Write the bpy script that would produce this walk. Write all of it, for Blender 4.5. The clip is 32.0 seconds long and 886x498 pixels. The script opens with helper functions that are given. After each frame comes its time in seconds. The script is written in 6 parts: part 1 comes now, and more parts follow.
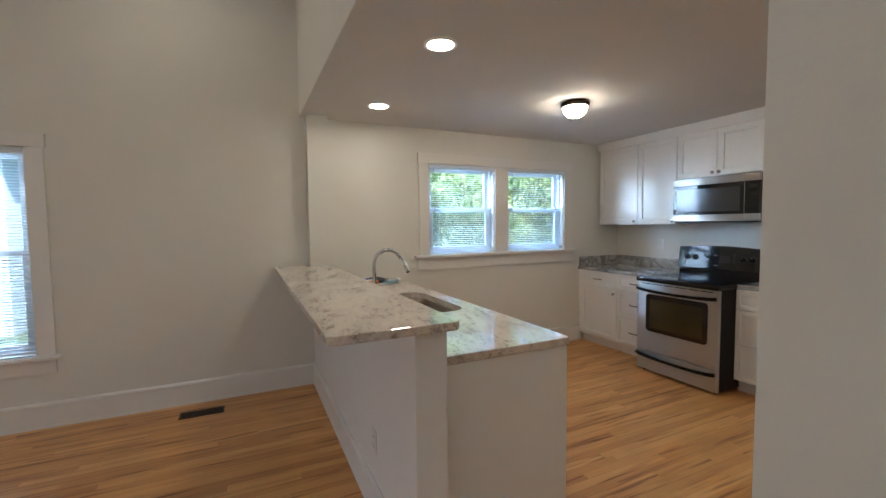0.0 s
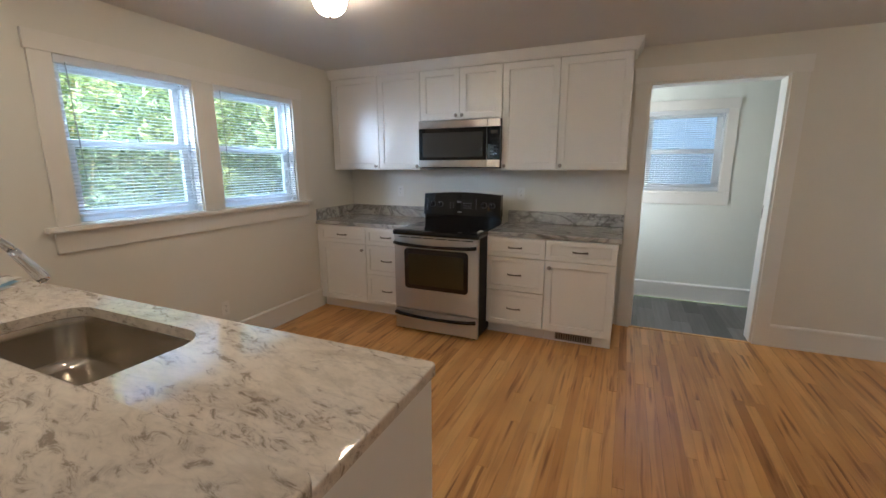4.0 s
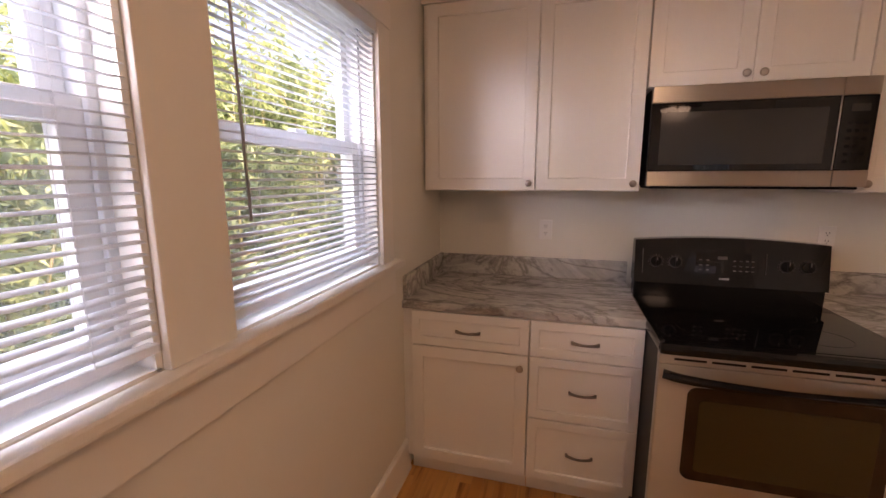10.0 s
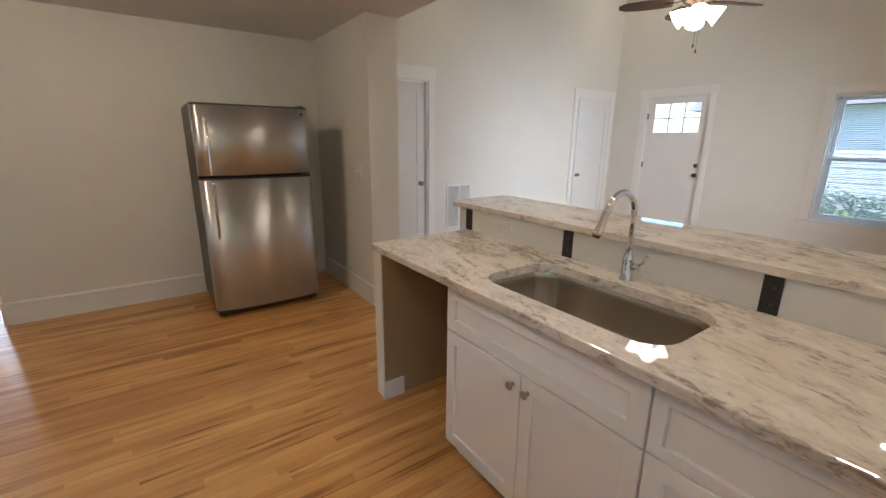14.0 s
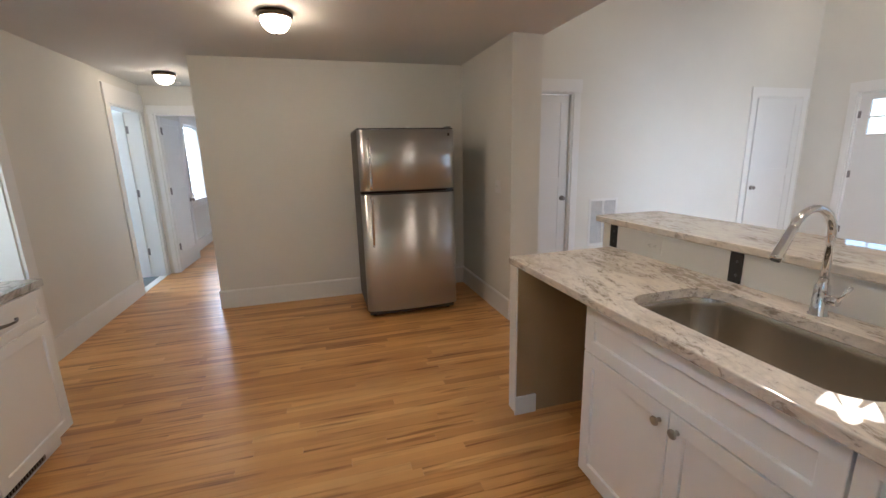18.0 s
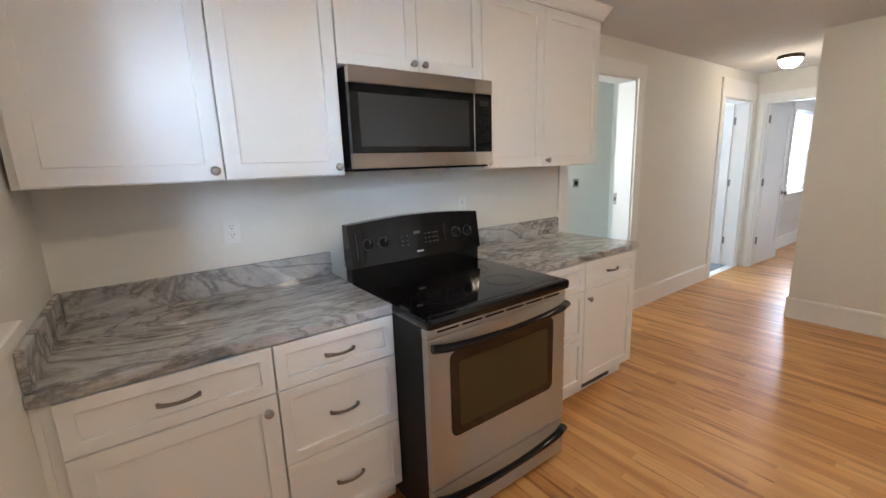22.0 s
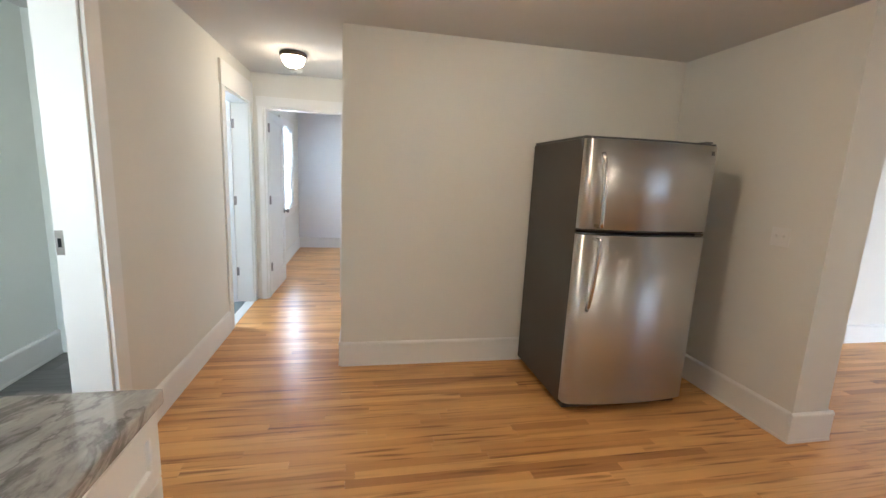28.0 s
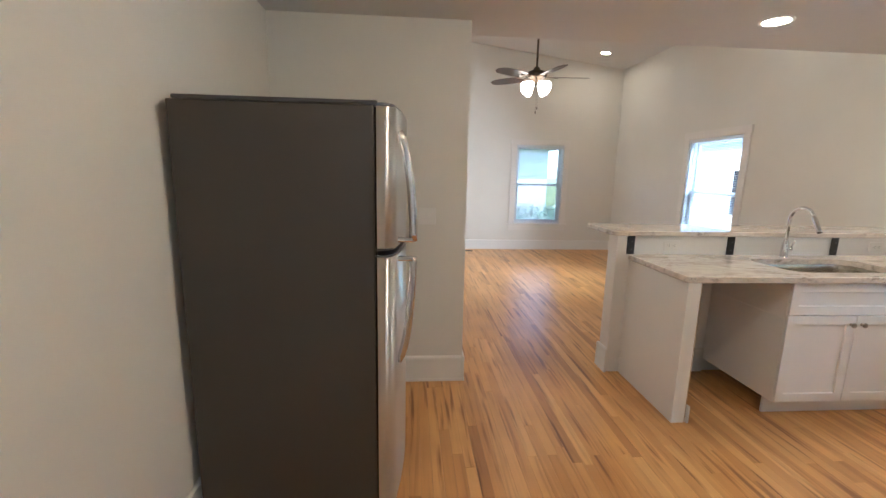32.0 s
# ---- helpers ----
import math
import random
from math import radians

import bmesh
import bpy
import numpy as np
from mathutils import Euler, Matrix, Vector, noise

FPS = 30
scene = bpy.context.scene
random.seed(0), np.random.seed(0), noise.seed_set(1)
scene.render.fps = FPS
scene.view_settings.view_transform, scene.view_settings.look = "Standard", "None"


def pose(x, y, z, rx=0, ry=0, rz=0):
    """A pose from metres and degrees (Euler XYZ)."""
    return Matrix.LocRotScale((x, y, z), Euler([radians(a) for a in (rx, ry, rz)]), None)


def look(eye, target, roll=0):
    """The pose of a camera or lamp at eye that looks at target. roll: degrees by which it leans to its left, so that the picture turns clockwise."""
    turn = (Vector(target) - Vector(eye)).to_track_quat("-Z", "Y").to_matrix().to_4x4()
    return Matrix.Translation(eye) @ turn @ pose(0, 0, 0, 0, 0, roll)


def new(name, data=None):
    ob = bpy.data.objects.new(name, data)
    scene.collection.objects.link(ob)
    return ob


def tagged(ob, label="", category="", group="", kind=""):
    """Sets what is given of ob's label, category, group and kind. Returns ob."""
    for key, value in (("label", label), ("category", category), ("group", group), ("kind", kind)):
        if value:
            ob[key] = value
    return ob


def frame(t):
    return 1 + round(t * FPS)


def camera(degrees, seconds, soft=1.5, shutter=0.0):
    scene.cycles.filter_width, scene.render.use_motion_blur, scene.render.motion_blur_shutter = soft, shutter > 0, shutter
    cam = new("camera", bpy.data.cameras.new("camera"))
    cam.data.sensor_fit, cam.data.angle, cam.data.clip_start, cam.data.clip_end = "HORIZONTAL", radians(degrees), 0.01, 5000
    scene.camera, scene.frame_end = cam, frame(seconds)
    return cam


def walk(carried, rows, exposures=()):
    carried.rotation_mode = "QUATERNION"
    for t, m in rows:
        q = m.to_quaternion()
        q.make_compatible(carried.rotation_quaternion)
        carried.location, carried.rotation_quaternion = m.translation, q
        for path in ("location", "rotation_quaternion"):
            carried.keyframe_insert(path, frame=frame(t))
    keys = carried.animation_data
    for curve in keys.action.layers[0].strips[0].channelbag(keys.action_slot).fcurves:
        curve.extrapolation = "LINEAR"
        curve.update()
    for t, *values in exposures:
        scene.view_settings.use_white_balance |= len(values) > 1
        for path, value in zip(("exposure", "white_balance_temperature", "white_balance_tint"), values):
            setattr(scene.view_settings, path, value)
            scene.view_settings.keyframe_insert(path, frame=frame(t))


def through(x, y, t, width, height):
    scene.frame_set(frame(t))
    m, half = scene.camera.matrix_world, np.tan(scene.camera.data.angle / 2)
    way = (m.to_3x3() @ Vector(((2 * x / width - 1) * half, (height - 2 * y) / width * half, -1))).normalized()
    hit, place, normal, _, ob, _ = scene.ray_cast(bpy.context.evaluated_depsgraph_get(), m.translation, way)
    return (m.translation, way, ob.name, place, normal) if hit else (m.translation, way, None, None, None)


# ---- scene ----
EXPOSURES = [(0.0, 2.10, 5150, 6), (1.0, 2.10, 5400, 8), (2.0, 2.03, 5450, 7), (5.0, 2.00, 5570, 9), (7.0, 2.12, 5700, 9), (9.0, 1.60, 6450, 13), (10.0, 1.75, 7900, 38), (11.0, 2.38, 6550, 12), (12.0, 2.70, 5850, 10), (13.0, 2.50, 5450, 10), (14.0, 2.22, 5550, 9), (17.0, 2.14, 5370, 10), (18.0, 2.23, 5350, 10), (19.0, 2.52, 5050, 10), (20.0, 2.80, 5300, 10), (21.0, 2.70, 5700, 10), (22.0, 2.60, 5500, 10), (23.0, 2.48, 5750, 10), (25.0, 2.52, 5750, 10), (26.0, 2.85, 5550, 10), (29.0, 2.70, 5350, 7), (30.0, 2.70, 5500, 8), (31.0, 2.70, 5550, 6), (32.0, 2.77, 5170, 8)]
cam = camera(93.7, 32.0)
PATH = [
    (0, (0.635, 0.694, 1.462), (1.492, 2.497, 1.345), -0.6),
    (0.5, (0.633, 1.028, 1.462), (1.798, 2.641, 1.262), -0.5),
    (1, (0.636, 1.187, 1.456), (2.061, 2.565, 1.185), 0.1),
    (1.5, (0.750, 1.277, 1.467), (2.282, 2.527, 1.167), -0.5),
    (2, (0.833, 1.374, 1.464), (2.469, 2.476, 1.131), -0.3),
    (2.5, (0.893, 1.495, 1.472), (2.745, 2.132, 1.067), -0.5),
    (4.5, (1.104, 1.732, 1.486), (2.801, 2.717, 1.099), 0.4),
    (5, (1.306, 1.747, 1.485), (2.779, 3.038, 1.080), 1.0),
    (5.5, (1.512, 1.894, 1.456), (2.874, 3.298, 1.042), 0.7),
    (6, (1.722, 2.039, 1.460), (2.923, 3.585, 1.051), 0.5),
    (6.5, (2.030, 2.141, 1.479), (2.897, 3.899, 1.080), 1.6),
    (7, (2.190, 2.328, 1.464), (2.846, 4.196, 1.185), 0.4),
    (7.5, (2.307, 2.605, 1.469), (2.890, 4.501, 1.211), -0.2),
    (8, (2.399, 2.887, 1.459), (2.901, 4.803, 1.184), 0.3),
    (8.5, (2.433, 3.185, 1.448), (3.111, 5.049, 1.192), 0.9),
    (9, (2.413, 3.494, 1.428), (3.624, 5.070, 1.208), 1.2),
    (9.5, (2.490, 3.741, 1.432), (4.147, 4.834, 1.186), 0.9),
    (10, (2.587, 3.937, 1.507), (4.485, 4.468, 1.168), -0.1),
    (10.5, (2.673, 4.133, 1.452), (4.606, 3.735, 1.126), 1.0),
    (11, (2.749, 4.191, 1.460), (4.375, 3.083, 1.103), 2.0),
    (11.5, (2.870, 4.147, 1.442), (4.133, 2.644, 1.062), 0.4),
    (12, (2.983, 4.150, 1.455), (3.686, 2.318, 1.066), 0.2),
    (12.5, (3.043, 4.203, 1.491), (3.240, 2.254, 1.085), -0.5),
    (13, (3.014, 4.217, 1.500), (2.776, 2.282, 1.055), -0.3),
    (13.5, (2.973, 4.218, 1.469), (2.228, 2.419, 1.014), 0.4),
    (14, (2.963, 4.230, 1.488), (1.844, 2.652, 0.978), 0.6),
    (14.5, (2.954, 4.211, 1.482), (1.652, 2.815, 0.885), 0.3),
    (16.5, (2.972, 4.263, 1.507), (1.715, 2.867, 0.820), -0.0),
    (17, (2.966, 4.256, 1.505), (1.912, 2.660, 0.919), -0.9),
    (17.5, (2.964, 4.251, 1.491), (2.163, 2.486, 0.998), -1.4),
    (18, (2.980, 4.250, 1.490), (2.436, 2.376, 1.052), -1.4),
    (18.5, (3.002, 4.254, 1.493), (2.708, 2.320, 1.080), -1.3),
    (19, (3.021, 4.254, 1.492), (2.982, 2.296, 1.086), -1.2),
    (19.5, (3.026, 4.259, 1.486), (3.248, 2.314, 1.076), -1.1),
    (20, (3.043, 4.280, 1.479), (3.690, 2.432, 1.070), -1.5),
    (20.5, (3.039, 4.287, 1.483), (4.043, 2.599, 1.109), -2.0),
    (21, (3.006, 4.296, 1.483), (4.244, 2.765, 1.133), -2.4),
    (21.5, (2.982, 4.311, 1.472), (4.414, 2.962, 1.114), -2.5),
    (22, (2.964, 4.333, 1.471), (4.552, 3.184, 1.075), -2.0),
    (22.5, (2.949, 4.341, 1.458), (4.610, 3.341, 0.966), -0.9),
    (23, (2.940, 4.339, 1.457), (4.609, 3.391, 0.896), 0.1),
    (23.5, (2.939, 4.340, 1.456), (4.601, 3.356, 0.937), 0.4),
    (24, (2.968, 4.328, 1.457), (4.624, 3.270, 1.082), 0.2),
    (24.5, (3.047, 4.303, 1.471), (4.587, 3.065, 1.161), 0.4),
    (25, (3.195, 4.259, 1.469), (4.409, 2.708, 1.123), 0.8),
    (25.5, (3.321, 4.141, 1.446), (4.101, 2.340, 1.059), 0.9),
    (26, (3.441, 3.913, 1.452), (3.848, 1.993, 1.064), 0.4),
    (26.5, (3.566, 3.683, 1.448), (3.664, 1.726, 1.049), 0.6),
    (28.5, (3.948, 2.393, 1.471), (3.527, 0.467, 1.135), 3.0),
    (29, (3.946, 2.038, 1.420), (3.560, 0.105, 1.080), 3.5),
    (29.5, (3.979, 1.720, 1.454), (3.441, -0.176, 1.117), 3.6),
    (30, (4.140, 1.443, 1.477), (3.234, -0.320, 1.207), 3.6),
    (30.5, (4.187, 1.211, 1.488), (3.037, -0.404, 1.223), 2.9),
    (31, (4.193, 0.960, 1.483), (2.727, -0.378, 1.238), 0.7),
    (31.5, (4.208, 0.771, 1.470), (2.345, 0.106, 1.175), 2.2),
    (32, (4.212, 0.588, 1.487), (2.250, 0.737, 1.129), 1.2),
]
walk(cam, [(t, look(eye, target, roll)) for t, eye, target, roll in PATH], EXPOSURES)
from mathutils.geometry import tessellate_polygon

# ---- light ----
world = bpy.data.worlds.new("sky")
scene.world = world
world.use_nodes = True
wn = world.node_tree
sky = wn.nodes.new("ShaderNodeTexSky")
sky.sky_type, sky.sun_disc = "NISHITA", False
sky.sun_elevation, sky.sun_rotation = radians(48), radians(156)
sky.air_density, sky.dust_density = 1.0, 1.5
wn.links.new(sky.outputs["Color"], wn.nodes["Background"].inputs["Color"])
wn.nodes["Background"].inputs["Strength"].default_value = 0.15
sun_data = bpy.data.lights.new("sun", "SUN")
sun_data.energy, sun_data.angle, sun_data.color = 5.0, radians(0.6), (1.0, 0.95, 0.87)
sun = new("sun", sun_data)
sun.matrix_basis = look((8, -18, 22), (0, 0, 0)) @ pose(0, 0, 0)
LAMP_GLOW, HALL_GLOW, CAN_GLOW, FAN_GLOW = 15.5, 7.0, 21.0, 2.0


def window_fill(name, m, w, h, watts, colour=(0.86, 0.92, 1.0), spread=180):
    """An added area lamp standing in for sky light, at a window or outdoors; spread is its cone in degrees."""
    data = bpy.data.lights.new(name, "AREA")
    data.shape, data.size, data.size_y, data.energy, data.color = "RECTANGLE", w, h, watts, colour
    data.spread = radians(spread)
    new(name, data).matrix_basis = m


# Lamp added just inside the living window for its daylight, aimed south-west.
window_fill("daylight_living_north", look((-1.26, 4.55, 1.30), (-1.66, 3.45, 1.20)), 0.60, 1.30, 6, (1.0, 0.96, 0.92), 88)
# Unseen outdoor lamp, added to brighten the half wall through the living window.
window_fill("fill_over_living_window", look((-4.4, 6.9, 4.2), (-1.26, 4.645, 1.50)), 2.4, 1.0, 95, (0.84, 0.92, 1.0))
# Lamp added in an invented north opening to brighten the laundry.
window_fill("fill_laundry", look((5.47, 2.33, 1.55), (6.10, 0.7, 1.25)), 0.24, 0.90, 4.6, (1.0, 0.96, 0.86), 170)
# Unseen lamp high outdoors, added to strengthen light through the kitchen blinds.
window_fill("fill_over_kitchen_windows", look((3.21, 7.20, 4.80), (3.21, 4.645, 1.45)), 3.4, 2.6, 200, (0.55, 0.76, 1.0))
# Unseen lamp north-west of the windows, added to brighten the east wall and cabinets.
window_fill("fill_beside_kitchen_windows", look((-0.6, 8.0, 2.2), (3.3, 4.7, 1.5)), 2.6, 1.8, 115, (0.78, 0.89, 1.0))
# Lamp added in the bedroom window's opening in place of its daylight.
window_fill("daylight_bedroom", look((5.20, -4.235, 1.48), (3.5, -3.0, 1.3)), 0.80, 1.10, 14, (0.96, 0.98, 1.0))
# Lamp added in an invented east opening to brighten the bathroom.
window_fill("fill_bath", look((7.015, -2.0, 1.55), (0, -2.0, 1.55)), 0.68, 0.88, 14)


# ---- materials ----
def material(name, colour, rough=0.5, metal=0.0):
    m = bpy.data.materials.new(name)
    m.use_nodes = True
    b = m.node_tree.nodes["Principled BSDF"]
    b.inputs["Base Color"].default_value = (*colour, 1)
    b.inputs["Roughness"].default_value = rough
    b.inputs["Metallic"].default_value = metal
    return m


def node(m, kind, **values):
    n = m.node_tree.nodes.new("ShaderNode" + kind)
    for key, value in values.items():
        n.inputs[key.replace("_", " ")].default_value = value
    return n


def link(m, a, out, b, to):
    m.node_tree.links.new(a.outputs[out], b.inputs[to])


def bsdf(m):
    return m.node_tree.nodes["Principled BSDF"]


def coords(m, scale=(1, 1, 1), turn=(0, 0, 0), space="Object"):
    c = m.node_tree.nodes.new("ShaderNodeTexCoord")
    g = m.node_tree.nodes.new("ShaderNodeMapping")
    g.inputs["Scale"].default_value, g.inputs["Rotation"].default_value = scale, turn
    link(m, c, space, g, "Vector")
    return g


def world_coords(m, scale=(1, 1, 1), turn=(0, 0, 0)):
    c = m.node_tree.nodes.new("ShaderNodeNewGeometry")
    g = m.node_tree.nodes.new("ShaderNodeMapping")
    g.inputs["Scale"].default_value, g.inputs["Rotation"].default_value = scale, turn
    link(m, c, "Position", g, "Vector")
    return g


def ramp(m, stops):
    r = m.node_tree.nodes.new("ShaderNodeValToRGB")
    e = r.color_ramp.elements
    while len(e) < len(stops):
        e.new(0.5)
    for el, (p, c) in zip(e, stops):
        el.position, el.color = p, (*c, 1)
    return r


def noise_on(m, g, scale, detail=4.0, rough=0.55, distort=0.0):
    n = node(m, "TexNoise", Scale=scale, Detail=detail, Roughness=rough, Distortion=distort)
    link(m, g, "Vector", n, "Vector")
    return n


def bump_on(m, n, out, strength, distance):
    b = node(m, "Bump", Strength=strength, Distance=distance)
    link(m, n, out, b, "Height")
    link(m, b, "Normal", bsdf(m), "Normal")
    return b


def mixed(m, fac, a, b, blend="MIX"):
    """A colour mix; fac, a and b are numbers, colours or (node, output)."""
    x = m.node_tree.nodes.new("ShaderNodeMix")
    x.data_type, x.blend_type = "RGBA", blend
    for slot, v in ((0, fac), (6, a), (7, b)):
        if isinstance(v, tuple) and not isinstance(v[0], (int, float)):
            m.node_tree.links.new(v[0].outputs[v[1]], x.inputs[slot])
        else:
            x.inputs[slot].default_value = v if slot == 0 else (*v, 1)
    return x


def painted(name, colour, rough, scuff=0.04, grain=0.15, size=220.0):
    """Brushed or rolled paint: faint cloudy tone, fine stipple."""
    m = material(name, colour, rough)
    g = world_coords(m)
    big = noise_on(m, g, 1.7, 5.0, 0.6)
    dark = tuple(c * (1 - scuff) for c in colour)
    light = tuple(min(1, c * (1 + scuff * 0.5)) for c in colour)
    r = ramp(m, [(0.3, dark), (0.7, light)])
    link(m, big, "Fac", r, "Fac")
    link(m, r, "Color", bsdf(m), "Base Color")
    fine = noise_on(m, g, size, 2.0)
    bump_on(m, fine, "Fac", grain, 0.0012)
    rr = node(m, "MapRange", To_Min=rough * 0.88, To_Max=min(1, rough * 1.15))
    link(m, big, "Fac", rr, "Value")
    link(m, rr, "Result", bsdf(m), "Roughness")
    return m


WALL = painted("wall_paint", (0.735, 0.715, 0.655), 0.75, 0.03, 0.22, 160.0)
CEIL = painted("ceiling_paint", (0.66, 0.645, 0.62), 0.9, 0.03, 0.3, 120.0)
WTRIM = painted("window_trim_paint", (0.765, 0.74, 0.695), 0.42, 0.03, 0.08)
TRIM = painted("trim_paint", (0.80, 0.79, 0.76), 0.38, 0.03, 0.08)
CAB = painted("cabinet_lacquer", (0.83, 0.825, 0.81), 0.33, 0.02, 0.05, 300.0)
LAUNDRY = painted("laundry_paint", (0.79, 0.81, 0.76), 0.7, 0.03, 0.2, 160.0)
BEDROOM = painted("bedroom_paint", (0.74, 0.745, 0.76), 0.7, 0.03, 0.2, 160.0)
DOORS = painted("door_paint", (0.77, 0.765, 0.745), 0.35, 0.03, 0.08)
VINYL = painted("white_vinyl", (0.82, 0.84, 0.86), 0.35, 0.02, 0.03)
PLASTIC = painted("white_plastic", (0.78, 0.765, 0.73), 0.3, 0.02, 0.02)
SLAT = painted("blind_vinyl", (0.85, 0.86, 0.87), 0.4, 0.03, 0.03)
SLAT_T = SLAT.node_tree.nodes.new("ShaderNodeBsdfTranslucent")
SLAT_T.inputs["Color"].default_value = (0.8, 0.82, 0.85, 1)
SLAT_M = SLAT.node_tree.nodes.new("ShaderNodeMixShader")
SLAT_M.inputs[0].default_value = 0.35
link(SLAT, bsdf(SLAT), 0, SLAT_M, 1)
link(SLAT, SLAT_T, 0, SLAT_M, 2)
link(SLAT, SLAT_M, 0, SLAT.node_tree.nodes["Material Output"], "Surface")
RAW = painted("raw_panel", (0.34, 0.235, 0.12), 0.6, 0.12, 0.1)


def oak(name, source):
    """Site-finished red oak strip; each strip takes its tone from source."""
    m = material(name, (0.45, 0.25, 0.11), 0.3)
    if source == "object":
        r = m.node_tree.nodes.new("ShaderNodeObjectInfo")
        rnd = (r, "Random")
    else:
        r = m.node_tree.nodes.new("ShaderNodeNewGeometry")
        rnd = (r, "Random Per Island")
    g = world_coords(m, (1.0, 1.0, 1.0))
    shift = m.node_tree.nodes.new("ShaderNodeVectorMath")
    shift.operation = "MULTIPLY_ADD"
    comb = m.node_tree.nodes.new("ShaderNodeCombineXYZ")
    m.node_tree.links.new(rnd[0].outputs[rnd[1]], comb.inputs["X"])
    m.node_tree.links.new(rnd[0].outputs[rnd[1]], comb.inputs["Z"])
    link(m, comb, "Vector", shift, 0)
    shift.inputs[1].default_value = (31.0, 0, 17.0)
    link(m, g, "Vector", shift, 2)
    s = m.node_tree.nodes.new("ShaderNodeMapping")
    s.inputs["Scale"].default_value = (1.1, 24.0, 8.0)
    link(m, shift, "Vector", s, "Vector")
    grain = noise_on(m, s, 1.0, 2.6, 0.55, 0.8)
    tone = ramp(m, [(0.0, (0.43, 0.20, 0.057)), (0.08, (0.575, 0.287, 0.086)), (0.40, (0.655, 0.342, 0.110)), (0.80, (0.72, 0.393, 0.135)), (1.0, (0.78, 0.455, 0.170))])
    m.node_tree.links.new(rnd[0].outputs[rnd[1]], tone.inputs["Fac"])
    gr = ramp(m, [(0.26, (0.62, 0.53, 0.45)), (0.45, (0.95, 0.93, 0.90)), (0.75, (1.08, 1.06, 1.03))])
    link(m, grain, "Fac", gr, "Fac")
    c = mixed(m, 0.85, (tone, "Color"), (gr, "Color"), "MULTIPLY")
    blot = noise_on(m, g, 2.2, 3.0)
    br = ramp(m, [(0.3, (0.86, 0.84, 0.82)), (0.6, (1, 1, 1))])
    link(m, blot, "Fac", br, "Fac")
    knot = node(m, "TexNoise", Scale=5.5, Detail=2.5)
    ks = m.node_tree.nodes.new("ShaderNodeMapping")
    ks.inputs["Scale"].default_value = (0.30, 5.0, 1.0)
    link(m, shift, "Vector", ks, "Vector")
    link(m, ks, "Vector", knot, "Vector")
    kr = ramp(m, [(0.29, (0.36, 0.26, 0.18)), (0.36, (0.72, 0.64, 0.56)), (0.43, (1, 1, 1))])
    link(m, knot, "Fac", kr, "Fac")
    c2 = mixed(m, 1.0, (c, 2), (br, "Color"), "MULTIPLY")
    c3 = mixed(m, 0.9, (c2, 2), (kr, "Color"), "MULTIPLY")
    link(m, c3, 2, bsdf(m), "Base Color")
    rr = node(m, "MapRange", To_Min=0.25, To_Max=0.36)
    link(m, blot, "Fac", rr, "Value")
    link(m, rr, "Result", bsdf(m), "Roughness")
    bump_on(m, grain, "Fac", 0.10, 0.0015)
    return m


OAK = oak("oak_strip", "object")
OAK_FAR = oak("oak_strip_far", "island")


def vinyl_plank(name):
    m = material(name, (0.2, 0.2, 0.21), 0.4)
    r = m.node_tree.nodes.new("ShaderNodeObjectInfo")
    g = world_coords(m, (1.6, 30, 4))
    grain = noise_on(m, g, 1.0, 5.0, 0.6, 0.5)
    tone = ramp(m, [(0.0, (0.075, 0.070, 0.066)), (1.0, (0.20, 0.19, 0.18))])
    link(m, r, "Random", tone, "Fac")
    gr = ramp(m, [(0.3, (0.7, 0.7, 0.7)), (0.7, (1.1, 1.1, 1.1))])
    link(m, grain, "Fac", gr, "Fac")
    link(m, mixed(m, 0.9, (tone, "Color"), (gr, "Color"), "MULTIPLY"), 2, bsdf(m), "Base Color")
    return m


GREY_PLANK = vinyl_plank("grey_vinyl_plank")


def flow_coords(m, angle, stretch):
    """World place seen along a grain direction, drawn out by stretch along it."""
    g = world_coords(m, (stretch, 1, 1), (0, 0, radians(angle)))
    g.vector_type = "TEXTURE"
    return g


